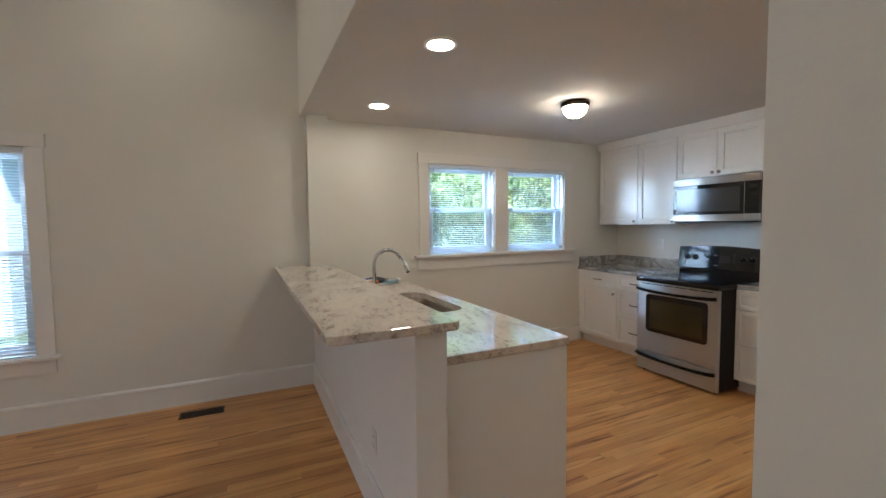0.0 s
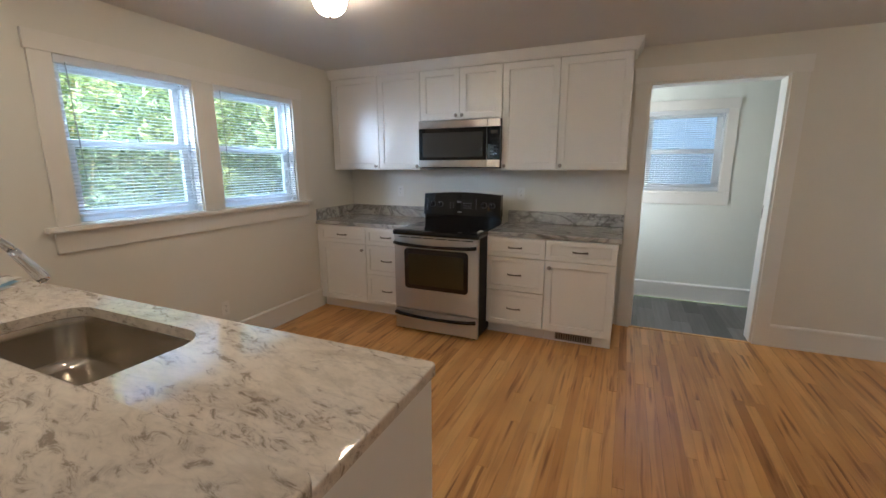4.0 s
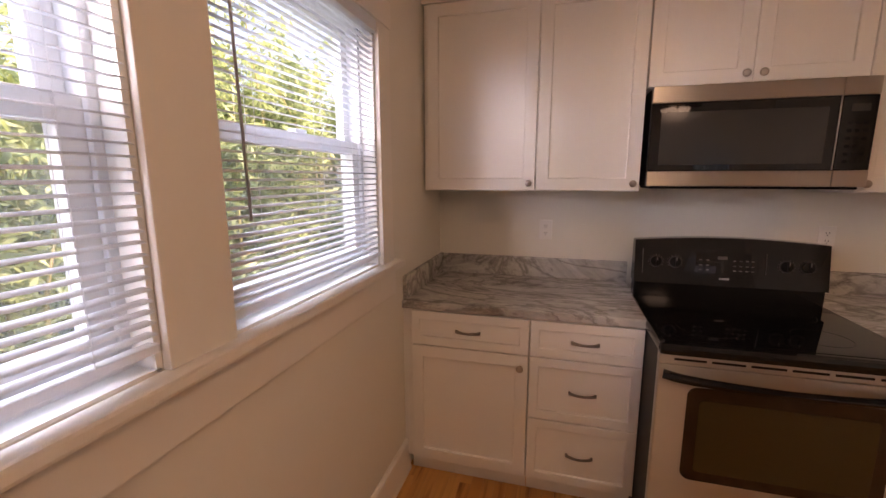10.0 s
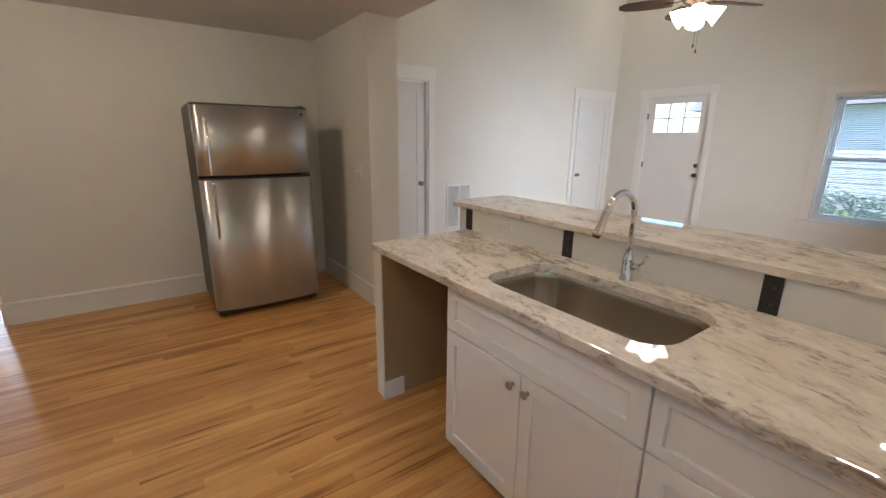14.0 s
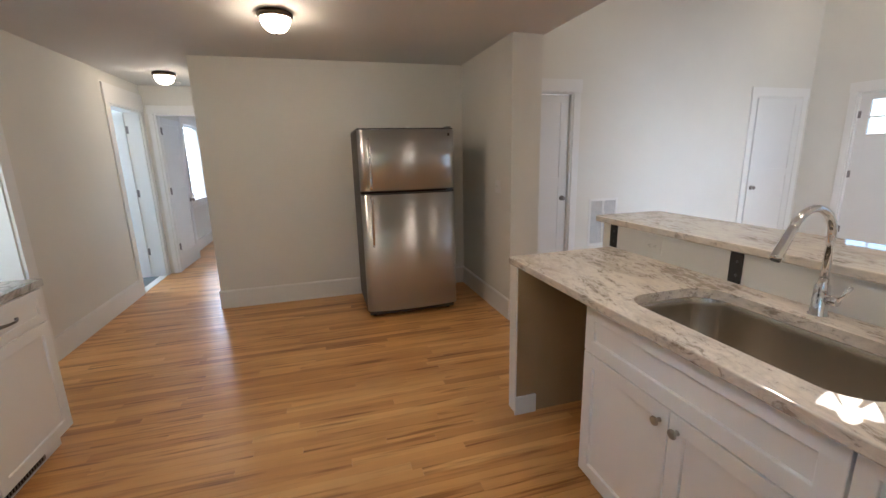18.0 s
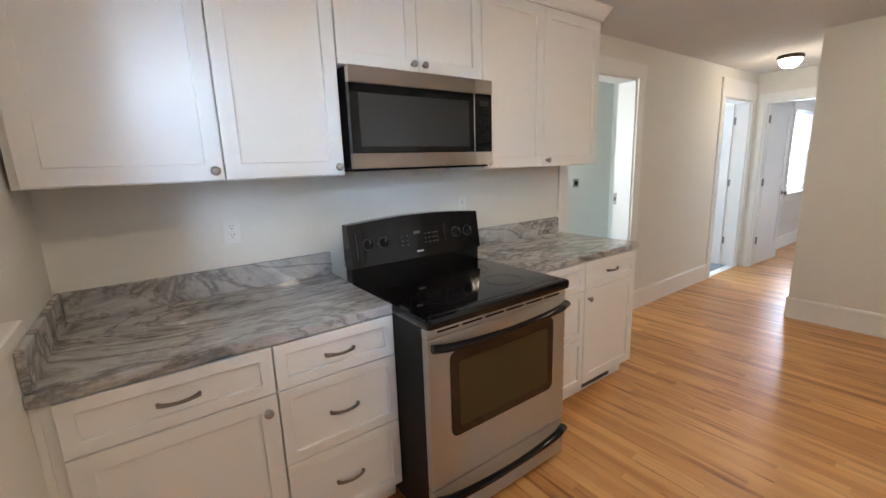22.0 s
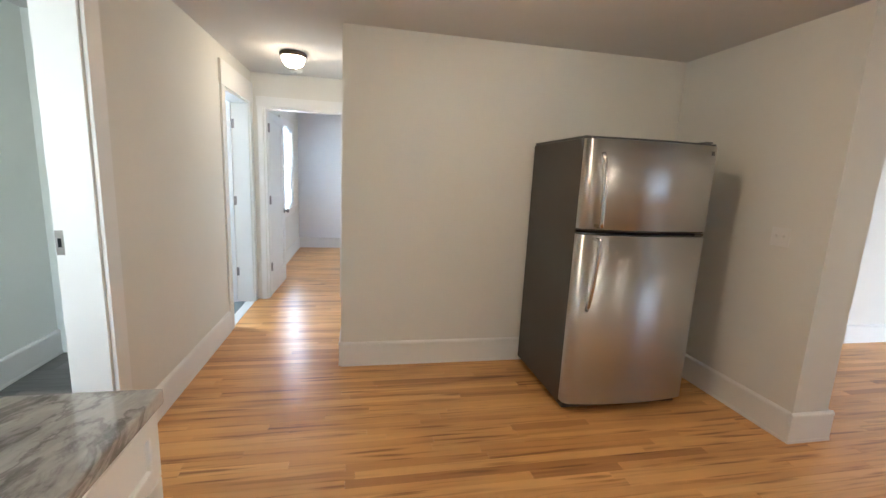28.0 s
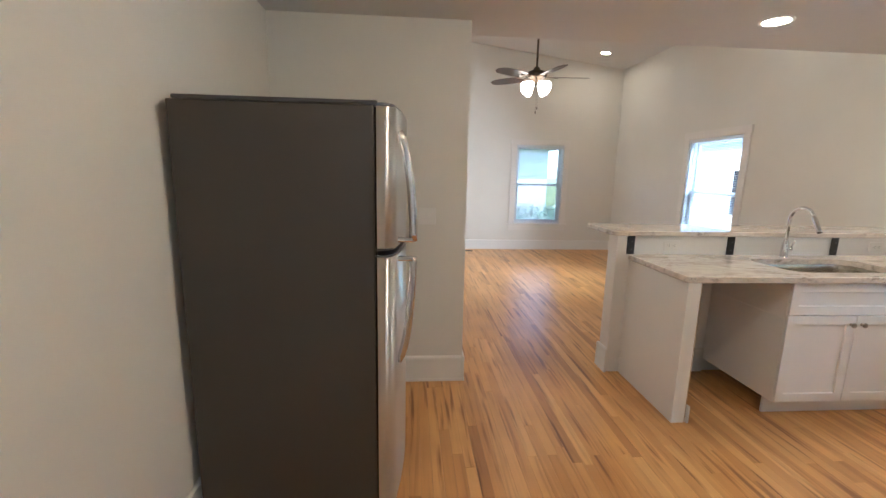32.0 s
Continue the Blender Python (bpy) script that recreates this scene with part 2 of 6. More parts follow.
def granite(name, stops, angle, stretch, size, fleck, fleck_size, dark, vein_depth):
    """Polished stone: soft cloudy bands, clustered drawn-out flecks and wandering veins."""
    m = material(name, stops[0][1], 0.02)
    bsdf(m).inputs["IOR"].default_value = 1.62
    g = flow_coords(m, angle, stretch)
    cloud = noise_on(m, g, size, 8.0, 0.60, 1.1)
    r = ramp(m, stops)
    link(m, cloud, "Fac", r, "Fac")
    g2 = flow_coords(m, angle, stretch * 1.1)
    speck = noise_on(m, g2, fleck_size, 5.0, 0.72, 0.9)
    cluster = noise_on(m, g2, size * 1.9, 3.0, 0.6, 0.8)
    both = m.node_tree.nodes.new("ShaderNodeMath")
    both.operation = "MULTIPLY_ADD"
    link(m, cluster, "Fac", both, 0)
    both.inputs[1].default_value = 0.75
    link(m, speck, "Fac", both, 2)
    sr = ramp(m, [(0.70, dark), (0.785, (0.84, 0.83, 0.82)), (0.85, (1.0, 1.0, 1.0)), (1.0, (1.12, 1.12, 1.10))])
    link(m, both, "Value", sr, "Fac")
    c = mixed(m, fleck, (r, "Color"), (sr, "Color"), "MULTIPLY")
    vein = noise_on(m, g, size * 0.75, 6.0, 0.62, 2.6)
    vr = ramp(m, [(0.455, (1, 1, 1)), (0.487, (0.34, 0.33, 0.33)), (0.505, (0.48, 0.46, 0.45)), (0.545, (1, 1, 1))])
    link(m, vein, "Fac", vr, "Fac")
    c2 = mixed(m, vein_depth, (c, 2), (vr, "Color"), "MULTIPLY")
    link(m, c2, 2, bsdf(m), "Base Color")
    return m


STONE_GREY = granite("grey_granite", [(0.28, (0.22, 0.215, 0.215)), (0.38, (0.36, 0.355, 0.35)), (0.46, (0.54, 0.535, 0.525)), (0.53, (0.41, 0.405, 0.40)), (0.61, (0.57, 0.565, 0.555)), (0.73, (0.30, 0.295, 0.29))],
                     80, 1.9, 2.9, 0.5, 22.0, (0.36, 0.35, 0.35), 0.7)
STONE_WARM = granite("warm_granite", [(0.26, (0.50, 0.43, 0.36)), (0.40, (0.62, 0.55, 0.475)), (0.50, (0.71, 0.64, 0.565)), (0.62, (0.67, 0.60, 0.525)), (0.74, (0.56, 0.495, 0.43))],
                     76, 2.2, 4.2, 0.80, 40.0, (0.36, 0.32, 0.28), 0.16)


def brushed(name, colour, rough, direction, grain=False):
    m = material(name, colour, rough, 1.0)
    g = coords(m, direction)
    n = noise_on(m, g, 1.0, 3.0, 0.7)
    rr = node(m, "MapRange", To_Min=rough * 0.94, To_Max=rough * 1.06)
    link(m, n, "Fac", rr, "Value")
    link(m, rr, "Result", bsdf(m), "Roughness")
    bump_on(m, n, "Fac", 0.006, 0.0002)
    if grain:
        bsdf(m).inputs["Anisotropic"].default_value = 1.0
        up = node(m, "CombineXYZ", X=0.0, Y=0.0, Z=1.0)
        link(m, up, "Vector", bsdf(m), "Tangent")
    return m


STEEL = brushed("brushed_steel", (0.60, 0.60, 0.595), 0.31, (3, 3, 400), True)
STEEL_H = brushed("brushed_steel_level", (0.52, 0.505, 0.485), 0.34, (3, 3, 400), True)
SINK = brushed("sink_steel", (0.54, 0.495, 0.43), 0.22, (3, 3, 3))
HANDLE = brushed("handle_steel", (0.62, 0.61, 0.60), 0.18, (200, 200, 200))
CHROME = material("chrome", (0.75, 0.75, 0.76), 0.06, 1.0)
NICKEL = brushed("satin_nickel", (0.42, 0.39, 0.37), 0.28, (200, 200, 200))
BRONZE = brushed("dark_bronze", (0.10, 0.075, 0.055), 0.4, (200, 200, 200))
PEWTER = brushed("dark_pewter", (0.26, 0.24, 0.23), 0.32, (150, 150, 150))
IRON = painted("black_steel", (0.022, 0.022, 0.024), 0.45, 0.3, 0.1)
BLACK = painted("black_enamel", (0.005, 0.005, 0.0055), 0.07, 0.1, 0.01)
bsdf(BLACK).inputs["Specular IOR Level"].default_value = 0.35
BLACK_MATT = painted("black_plastic", (0.009, 0.009, 0.0095), 0.45, 0.15, 0.05)
bsdf(BLACK_MATT).inputs["Specular IOR Level"].default_value = 0.15
GREY_SIDE = painted("grey_textured_steel", (0.062, 0.055, 0.048), 0.45, 0.05, 0.5, 500.0)
RING_GREY = painted("burner_print", (0.014, 0.014, 0.015), 0.12, 0.1, 0.01)
GLASS_BLACK = material("black_glass", (0.004, 0.004, 0.005), 0.03)
bsdf(GLASS_BLACK).inputs["Specular IOR Level"].default_value = 0.4
MW_GLASS = material("smoked_glass", (0.03, 0.031, 0.032), 0.10)
OVEN_GLASS = material("oven_glass", (0.040, 0.030, 0.012), 0.05)
OVEN_FRAME = material("oven_window_frame", (0.020, 0.010, 0.007), 0.08)
CHAR = painted("dark_grey_plastic", (0.07, 0.07, 0.072), 0.35, 0.1, 0.05)
MARKING = painted("dim_grey_marking", (0.10, 0.10, 0.105), 0.4, 0.05, 0.02)
LIGHT_GREY = painted("grey_marking", (0.35, 0.35, 0.36), 0.4, 0.05, 0.02)
ORANGE = painted("orange_plastic", (0.78, 0.20, 0.02), 0.4, 0.05, 0.03)
PAPER = painted("paper", (0.80, 0.79, 0.76), 0.8, 0.03, 0.02)
PEN_BLUE = painted("pen_blue", (0.035, 0.06, 0.32), 0.3, 0.1, 0.02)
FAN_WOOD = painted("dark_blade_veneer", (0.07, 0.045, 0.03), 0.4, 0.3, 0.05)
TILE = painted("grey_tile", (0.12, 0.14, 0.15), 0.35, 0.2, 0.05)


def pane_glass():
    m = material("window_glass", (0.96, 0.98, 0.98), 0.0)
    b = bsdf(m)
    b.inputs["Transmission Weight"].default_value = 1.0
    b.inputs["IOR"].default_value = 1.02
    return m


GLASS = pane_glass()


def insect_screen():
    """Fine grey mesh: mostly clear, with a soft veil."""
    m = material("insect_screen", (0.42, 0.46, 0.52), 0.8)
    clear = m.node_tree.nodes.new("ShaderNodeBsdfTransparent")
    x = m.node_tree.nodes.new("ShaderNodeMixShader")
    x.inputs[0].default_value = 0.82
    link(m, bsdf(m), 0, x, 1)
    link(m, clear, 0, x, 2)
    link(m, x, 0, m.node_tree.nodes["Material Output"], "Surface")
    return m


SCREEN = insect_screen()


def glowing(name, colour, strength):
    m = material(name, (0.85, 0.82, 0.76), 0.35)
    b = bsdf(m)
    b.inputs["Emission Color"].default_value = (*colour, 1)
    b.inputs["Emission Strength"].default_value = strength
    return m


DOME = glowing("lit_alabaster_glass", (1.0, 0.74, 0.46), LAMP_GLOW)
HALL_DOME = glowing("lit_hall_glass", (1.0, 0.74, 0.46), HALL_GLOW)
CAN = glowing("lit_lens", (1.0, 0.78, 0.53), CAN_GLOW)
SHADE = glowing("lit_frosted_shade", (1.0, 0.80, 0.58), FAN_GLOW)


# ---- building helpers ----
def box(bm, x0, x1, y0, y1, z0, z1, bevel=0.0):
    vs = [bm.verts.new(p) for p in ((x0, y0, z0), (x1, y0, z0), (x1, y1, z0), (x0, y1, z0), (x0, y0, z1), (x1, y0, z1), (x1, y1, z1), (x0, y1, z1))]
    fs = [bm.faces.new([vs[i] for i in f]) for f in ((3, 2, 1, 0), (4, 5, 6, 7), (0, 1, 5, 4), (1, 2, 6, 5), (2, 3, 7, 6), (3, 0, 4, 7))]
    if bevel:
        es = list({e for f in fs for e in f.edges})
        bmesh.ops.bevel(bm, geom=es, offset=bevel, segments=2, profile=0.6, affect="EDGES", clamp_overlap=True)
    return bm


def boxed(*args, bevel=0.0):
    return box(bmesh.new(), *args, bevel=bevel)


def lathe(bm, profile, m=None, steps=24):
    """Turn (radius, height) pairs about z."""
    m = m or Matrix()
    rings = []
    for r, z in profile:
        if r < 1e-5:
            rings.append([bm.verts.new(m @ Vector((0, 0, z)))])
        else:
            rings.append([bm.verts.new(m @ Vector((r * math.cos(a), r * math.sin(a), z))) for a in (2 * math.pi * i / steps for i in range(steps))])
    for a, b in zip(rings, rings[1:]):
        for i in range(steps):
            j = (i + 1) % steps
            q = [a[i % len(a)], a[j % len(a)], b[j % len(b)], b[i % len(b)]]
            q = list(dict.fromkeys(q))
            if len(q) > 2:
                bm.faces.new(q)
    for f in bm.faces:
        f.smooth = True
    return bm


def tube(bm, points, radius, sides=10, flat=1.0, up=(0, 0, 1)):
    """Sweep a round or flattened section along points; radius may be a list."""
    pts = [Vector(p) for p in points]
    rs = radius if isinstance(radius, (list, tuple)) else [radius] * len(pts)
    rings = []
    for i, p in enumerate(pts):
        d = (pts[min(i + 1, len(pts) - 1)] - pts[max(i - 1, 0)]).normalized()
        u = Vector(up)
        if abs(d.dot(u)) > 0.95:
            u = Vector((0, 1, 0)) if abs(d.y) < 0.9 else Vector((1, 0, 0))
        a = d.cross(u).normalized()
        b = a.cross(d).normalized()
        rings.append([bm.verts.new(p + rs[i] * (math.cos(t) * a + flat * math.sin(t) * b)) for t in (2 * math.pi * k / sides for k in range(sides))])
    for r0, r1 in zip(rings, rings[1:]):
        for k in range(sides):
            f = bm.faces.new([r0[k], r0[(k + 1) % sides], r1[(k + 1) % sides], r1[k]])
            f.smooth = True
    bm.faces.new(rings[0][::-1])
    bm.faces.new(rings[-1])
    return bm


def finish(name, bm, mat):
    bmesh.ops.recalc_face_normals(bm, faces=bm.faces)
    me = bpy.data.meshes.new(name)
    bm.to_mesh(me)
    bm.free()
    me.materials.append(mat)
    return me


def part(name, bm, mat, parent, label=""):
    """One mesh under a thing or a part, in the thing's own frame."""
    ob = new(name, bm if isinstance(bm, bpy.types.Mesh) else finish(name, bm, mat))
    ob.parent = parent
    return tagged(ob, label)


def thing(name, m, label, category, group="", kind=""):
    ob = new(name)
    ob.empty_display_size = 0.1
    ob.matrix_basis = m
    return tagged(ob, label, category, group, kind)


def solid(name, bm, mat, label, category, group="", kind=""):
    """A top-level thing of one mesh."""
    return tagged(new(name, finish(name, bm, mat)), label, category, group, kind)


def structure(name, bm, mat, label):
    cat = "floor" if "floor" in name else "ceiling" if "ceiling" in name else "wall" if "wall" in name else "trim"
    return tagged(new(name, finish(name, bm, mat)), label, cat, "", "structure")


def wall(name, axis, a0, a1, l0, l1, z0, z1, holes, mat, label):
    """A wall across axis from a0 to a1, running l0..l1, with rectangular openings (l0, l1, z0, z1)."""
    ls = sorted({l0, l1, *(v for h in holes for v in h[:2])})
    zs = sorted({z0, z1, *(v for h in holes for v in h[2:])})
    full = {(i, j) for i in range(len(ls) - 1) for j in range(len(zs) - 1)
            if not any(h[0] <= (ls[i] + ls[i + 1]) / 2 <= h[1] and h[2] <= (zs[j] + zs[j + 1]) / 2 <= h[3] for h in holes)}
    bm, seen = bmesh.new(), {}

    def v(i, j, k):
        if (i, j, k) not in seen:
            a = (a0, a1)[k]
            seen[i, j, k] = bm.verts.new((a, ls[i], zs[j]) if axis == "x" else (ls[i], a, zs[j]))
        return seen[i, j, k]
    for i, j in full:
        for k in (0, 1):
            bm.faces.new([v(i, j, k), v(i + 1, j, k), v(i + 1, j + 1, k), v(i, j + 1, k)])
        for (di, dj), (p, q) in {(-1, 0): ((0, 0), (0, 1)), (1, 0): ((1, 0), (1, 1)), (0, -1): ((0, 0), (1, 0)), (0, 1): ((0, 1), (1, 1))}.items():
            if (i + di, j + dj) not in full:
                bm.faces.new([v(i + p[0], j + p[1], 0), v(i + q[0], j + q[1], 0), v(i + q[0], j + q[1], 1), v(i + p[0], j + p[1], 1)])
    return structure(name, bm, mat, label)


def baseboard(name, ax, p, sign, l0, l1, mat=None, h=0.19):
    """A board with a moulded cap and shoe on the wall face ax = p, standing out by sign."""
    prof = [(0, 0), (0.018, 0), (0.018, 0.016), (0.015, 0.02), (0.015, h - 0.028), (0.019, h - 0.024), (0.017, h - 0.010), (0.007, h), (0, h)]
    bm = bmesh.new()
    ends = []
    for l in (l0, l1):
        ends.append([bm.verts.new((p + sign * (d + 0.0005), l, z) if ax == "x" else (l, p + sign * (d + 0.0005), z)) for d, z in prof])
    n = len(prof)
    for i in range(n):
        bm.faces.new([ends[0][i], ends[0][(i + 1) % n], ends[1][(i + 1) % n], ends[1][i]])
    bm.faces.new(ends[0])
    bm.faces.new(ends[1][::-1])
    return structure(name, bm, mat or TRIM, "white painted baseboard with moulded cap")


def casing(name, ax, p, sign, l0, l1, z0, z1, w=0.095, foot=True, head=0.12):
    """Flat white boards round an opening on the wall face ax = p."""
    bm = bmesh.new()

    def put(la, lb, za, zb, t=0.018):
        a, b = sorted((p + sign * 0.0005, p + sign * t))
        box(bm, *((a, b, la, lb) if ax == "x" else (la, lb, a, b)), za, zb, bevel=0.003)
    put(l0 - w, l0, z0, z1)
    put(l1, l1 + w, z0, z1)
    put(l0 - w - 0.012, l1 + w + 0.012, z1, z1 + head, 0.022)
    if not foot:
        put(l0 - w, l1 + w, z0 - w, z0)
    return structure(name, bm, TRIM, "white painted flat trim boards round an opening")

# ---- the house ----
N, E, S, LS, W, H = 4.645, 5.055, -0.31, -0.36, -4.0, 2.44
KW1, KW2, LNW, LWW = (2.350, 3.153, 1.15, 2.09), (3.322, 4.142, 1.15, 2.09), (-1.77, -0.755, 0.54, 2.04), (2.62, 3.57, 0.53, 2.07)
LAU, BATH, BEDW, LAUW = (0.65, 1.60, 0.0, 2.155), (-2.0, -1.19, 0.0, 2.12), (-4.75, -3.72, 0.86, 2.10), (0.83, 1.57, 1.20, 2.04)
BED, FD, CL, C2 = (4.12, 4.93, 0.0, 2.10), (0.22, 1.205, 0.0, 2.19), (-3.84, -2.96, 0.0, 2.19), (-0.04, 0.73, 0.0, 2.19)

wall("wall_north", "y", N, N + 0.16, W - 0.16, E + 0.16, 0, 3.75, [KW1, KW2, LNW], WALL, "greige painted plaster wall with three window openings")
wall("wall_east", "x", E, E + 0.165, -5.45, N, 0, H + 0.1, [LAU, BATH, BEDW], WALL, "greige painted wall with two doorways beside the cabinets")
wall("wall_fridge", "y", S - 0.12, S, 1.145, 4.045, 0, H, [], WALL, "greige painted wall behind the refrigerator")
wall("wall_hall_west", "x", 3.925, 4.045, -2.1, S - 0.12, 0, H, [], WALL, "greige painted side wall of the hall")
wall("wall_hall_south", "y", -2.22, -2.1, 2.2, E, 0, H, [BED], WALL, "greige painted wall at the end of the hall with a doorway")
stub = wall("wall_stub", "x", 1.125, 1.40, S, 0.95, 0, H, [], WALL, "greige painted wall end between kitchen and living room")
for v in stub.data.vertices:
    if v.co.y > 0.5:
        v.co.y = 0.945 if v.co.x < 1.3 else 0.955
wall("wall_header", "x", 1.105, 1.25, LS, N, H + 0.003, 4.4, [], WALL, "greige painted wall above the kitchen opening")
wall("wall_living_south", "y", LS - 0.13, LS, W - 0.16, 1.145, 0, 4.4, [CL, C2], WALL, "greige painted tall living room wall with two doors")
wall("wall_living_west", "x", W - 0.16, W, LS, N, 0, 4.4, [FD, LWW], WALL, "greige painted tall wall with front door and window")
bm = bmesh.new()
box(bm, 1.150, 1.330, N - 0.12, N, 1.106, H)
structure("wall_pilaster", bm, WALL, "greige painted shallow pilaster above the bar")
# rooms seen through the doorways
wall("wall_laundry_east", "x", 6.15, 6.30, -0.85, 2.4, 0, H, [LAUW], LAUNDRY, "pale grey-green laundry wall with a window")
wall("wall_laundry_south", "y", -0.85, -0.73, E + 0.165, 6.15, 0, H, [], LAUNDRY, "pale grey-green laundry wall")
# The opening is unseen, added to hold the laundry fill lamp.
wall("wall_laundry_north", "y", 2.28, 2.4, E + 0.165, 6.15, 0, H, [(5.41, 5.99, 1.11, 2.04)], LAUNDRY, "pale grey-green laundry wall with an opening added for a lamp")
# This wall's opening is unseen, there only for the added bathroom lamp.
wall("wall_bath_east", "x", 6.9, 7.02, -3.2, -0.85, 0, H, [(-2.36, -1.64, 1.1, 2.0)], LAUNDRY, "pale bathroom wall")
wall("wall_bath_south", "y", -3.3, -3.2, E + 0.165, 7.02, 0, H, [], LAUNDRY, "pale bathroom wall")
wall("wall_bedroom_south", "y", -5.57, -5.45, 2.2, E + 0.165, 0, H + 0.1, [], BEDROOM, "pale cool white bedroom wall")
wall("wall_bedroom_west", "x", 2.08, 2.2, -5.57, -2.1, 0, H + 0.1, [], BEDROOM, "pale cool white bedroom wall")

structure("ceiling", boxed(1.108, E + 0.165, -2.22, N, H, H + 0.08), CEIL, "flat off-white kitchen and hall ceiling")
structure("ceiling_laundry", boxed(E + 0.165, 7.02, -3.3, 2.4, H, H + 0.08), CEIL, "flat white ceiling")
structure("ceiling_bedroom", boxed(2.08, E + 0.165, -5.57, -2.222, H + 0.1, H + 0.18), CEIL, "flat white bedroom ceiling")
bm = bmesh.new()
box(bm, W - 0.16, 1.25, LS - 0.13, N + 0.16, 0, 0.12)
for v in bm.verts:
    v.co.z += 3.52 + 0.125 * (N - v.co.y)
structure("ceiling_living", bm, CEIL, "sloping off-white vaulted living room ceiling")

# sub-floors
floor = structure("floor", boxed(W - 0.16, E, -5.45, N, -0.12, -0.0125), BLACK_MATT, "narrow oak strip floor with satin finish")
laundry_floor = structure("floor_laundry", boxed(E, 6.15, -0.73, 2.28, -0.12, -0.022), BLACK_MATT, "grey vinyl plank laundry floor")
structure("floor_bath", boxed(E, 6.9, -3.2, -0.85, -0.12, -0.012), TILE, "grey bathroom tile floor")
structure("threshold", boxed(E - 0.01, E + 0.03, LAU[0], LAU[1], -0.0125, 0.004, bevel=0.003), OAK_FAR, "oak threshold strip at the laundry doorway")
structure("threshold_bath", boxed(E - 0.005, E + 0.085, BATH[0] + 0.02, BATH[1] - 0.02, -0.012, 0.006, bevel=0.004), TRIM, "white painted threshold at the bathroom door")

# baseboards
for nm, ax, p, sg, l0, l1 in (("baseboard", "y", N, -1, W, 1.18), ("baseboard", "x", E, -1, -1.09, 0.542),
                              ("baseboard", "y", S, 1, 1.40, 4.045), ("baseboard", "x", 4.045, 1, -2.08, S), ("baseboard", "x", 1.40, 1, S, 0.95),
                              ("baseboard", "y", 0.9555, 1, 1.107, 1.418), ("baseboard", "x", 1.125, -1, LS, 0.945), ("baseboard", "y", LS, 1, -2.865, -0.135),
                              ("baseboard", "y", LS, 1, 0.825, 1.107), ("baseboard", "x", W, 1, 1.29, N), ("baseboard", "x", W, 1, LS, 0.135),
                              ("baseboard", "x", 1.18, -1, 2.070, N - 0.018), ("baseboard", "y", 2.088, -1, 1.162, 1.32), ("baseboard", "x", 1.31, 1, 2.285, 2.86)):
    baseboard(nm, ax, p, sg, l0, l1)
baseboard("baseboard", "y", N, -1, 1.99, 4.43, TRIM, 0.19)
baseboard("baseboard", "x", 6.15, -1, -0.73, 2.28, TRIM, 0.19)
baseboard("baseboard", "y", -5.45, 1, 2.2, E, TRIM, 0.19)
baseboard("baseboard", "x", E, -1, -5.43, -2.24, TRIM, 0.19)

# opening trims
casing("trim_laundry", "x", E, -1, LAU[0], LAU[1], 0, LAU[3], w=0.108, head=0.12)
casing("trim_bath", "x", E, -1, BATH[0], BATH[1], 0, BATH[3], w=0.098, head=0.2)
casing("trim_bedroom", "y", -2.1, 1, BED[0] + 0.005, BED[1] + 0.005, 0, BED[3], w=0.055, head=0.10)
casing("trim_closet", "y", LS, 1, CL[0], CL[1], 0, CL[3])
casing("trim_side_door", "y", LS, 1, C2[0], C2[1], 0, C2[3], head=0.15)
casing("trim_front_door", "x", W, 1, FD[0], FD[1], 0, FD[3], w=0.085)


def jamb(name, ax, a0, a1, l0, l1, z1, mat=None):
    """Thin lining boards inside a doorway."""
    bm = bmesh.new()
    for la, lb, za, zb in ((l0, l0 + 0.018, 0.004, z1), (l1 - 0.018, l1, 0.004, z1), (l0 + 0.018, l1 - 0.018, z1 - 0.018, z1)):
        box(bm, *((a0, a1, la, lb) if ax == "x" else (la, lb, a0, a1)), za, zb, bevel=0.002)
    structure(name, bm, mat or TRIM, "white painted door jamb lining")


jamb("trim_jamb_laundry", "x", E + 0.001, E + 0.17, LAU[0], LAU[1], LAU[3])
jamb("trim_jamb_bath", "x", E + 0.001, E + 0.17, BATH[0], BATH[1], BATH[3])
jamb("trim_jamb_bedroom", "y", -2.225, -2.101, BED[0], BED[1], BED[3])
jamb("trim_jamb_closet", "y", LS - 0.13, LS - 0.001, CL[0], CL[1], CL[3])
jamb("trim_jamb_side", "y", LS - 0.13, LS - 0.001, C2[0], C2[1], C2[3])
jamb("trim_jamb_front", "x", W - 0.16, W - 0.001, FD[0], FD[1], FD[3])
structure("wall_closet_back", boxed(-4.16, 1.11, LS - 0.9, LS - 0.85, 0, 2.4), WALL, "plain closet back wall")


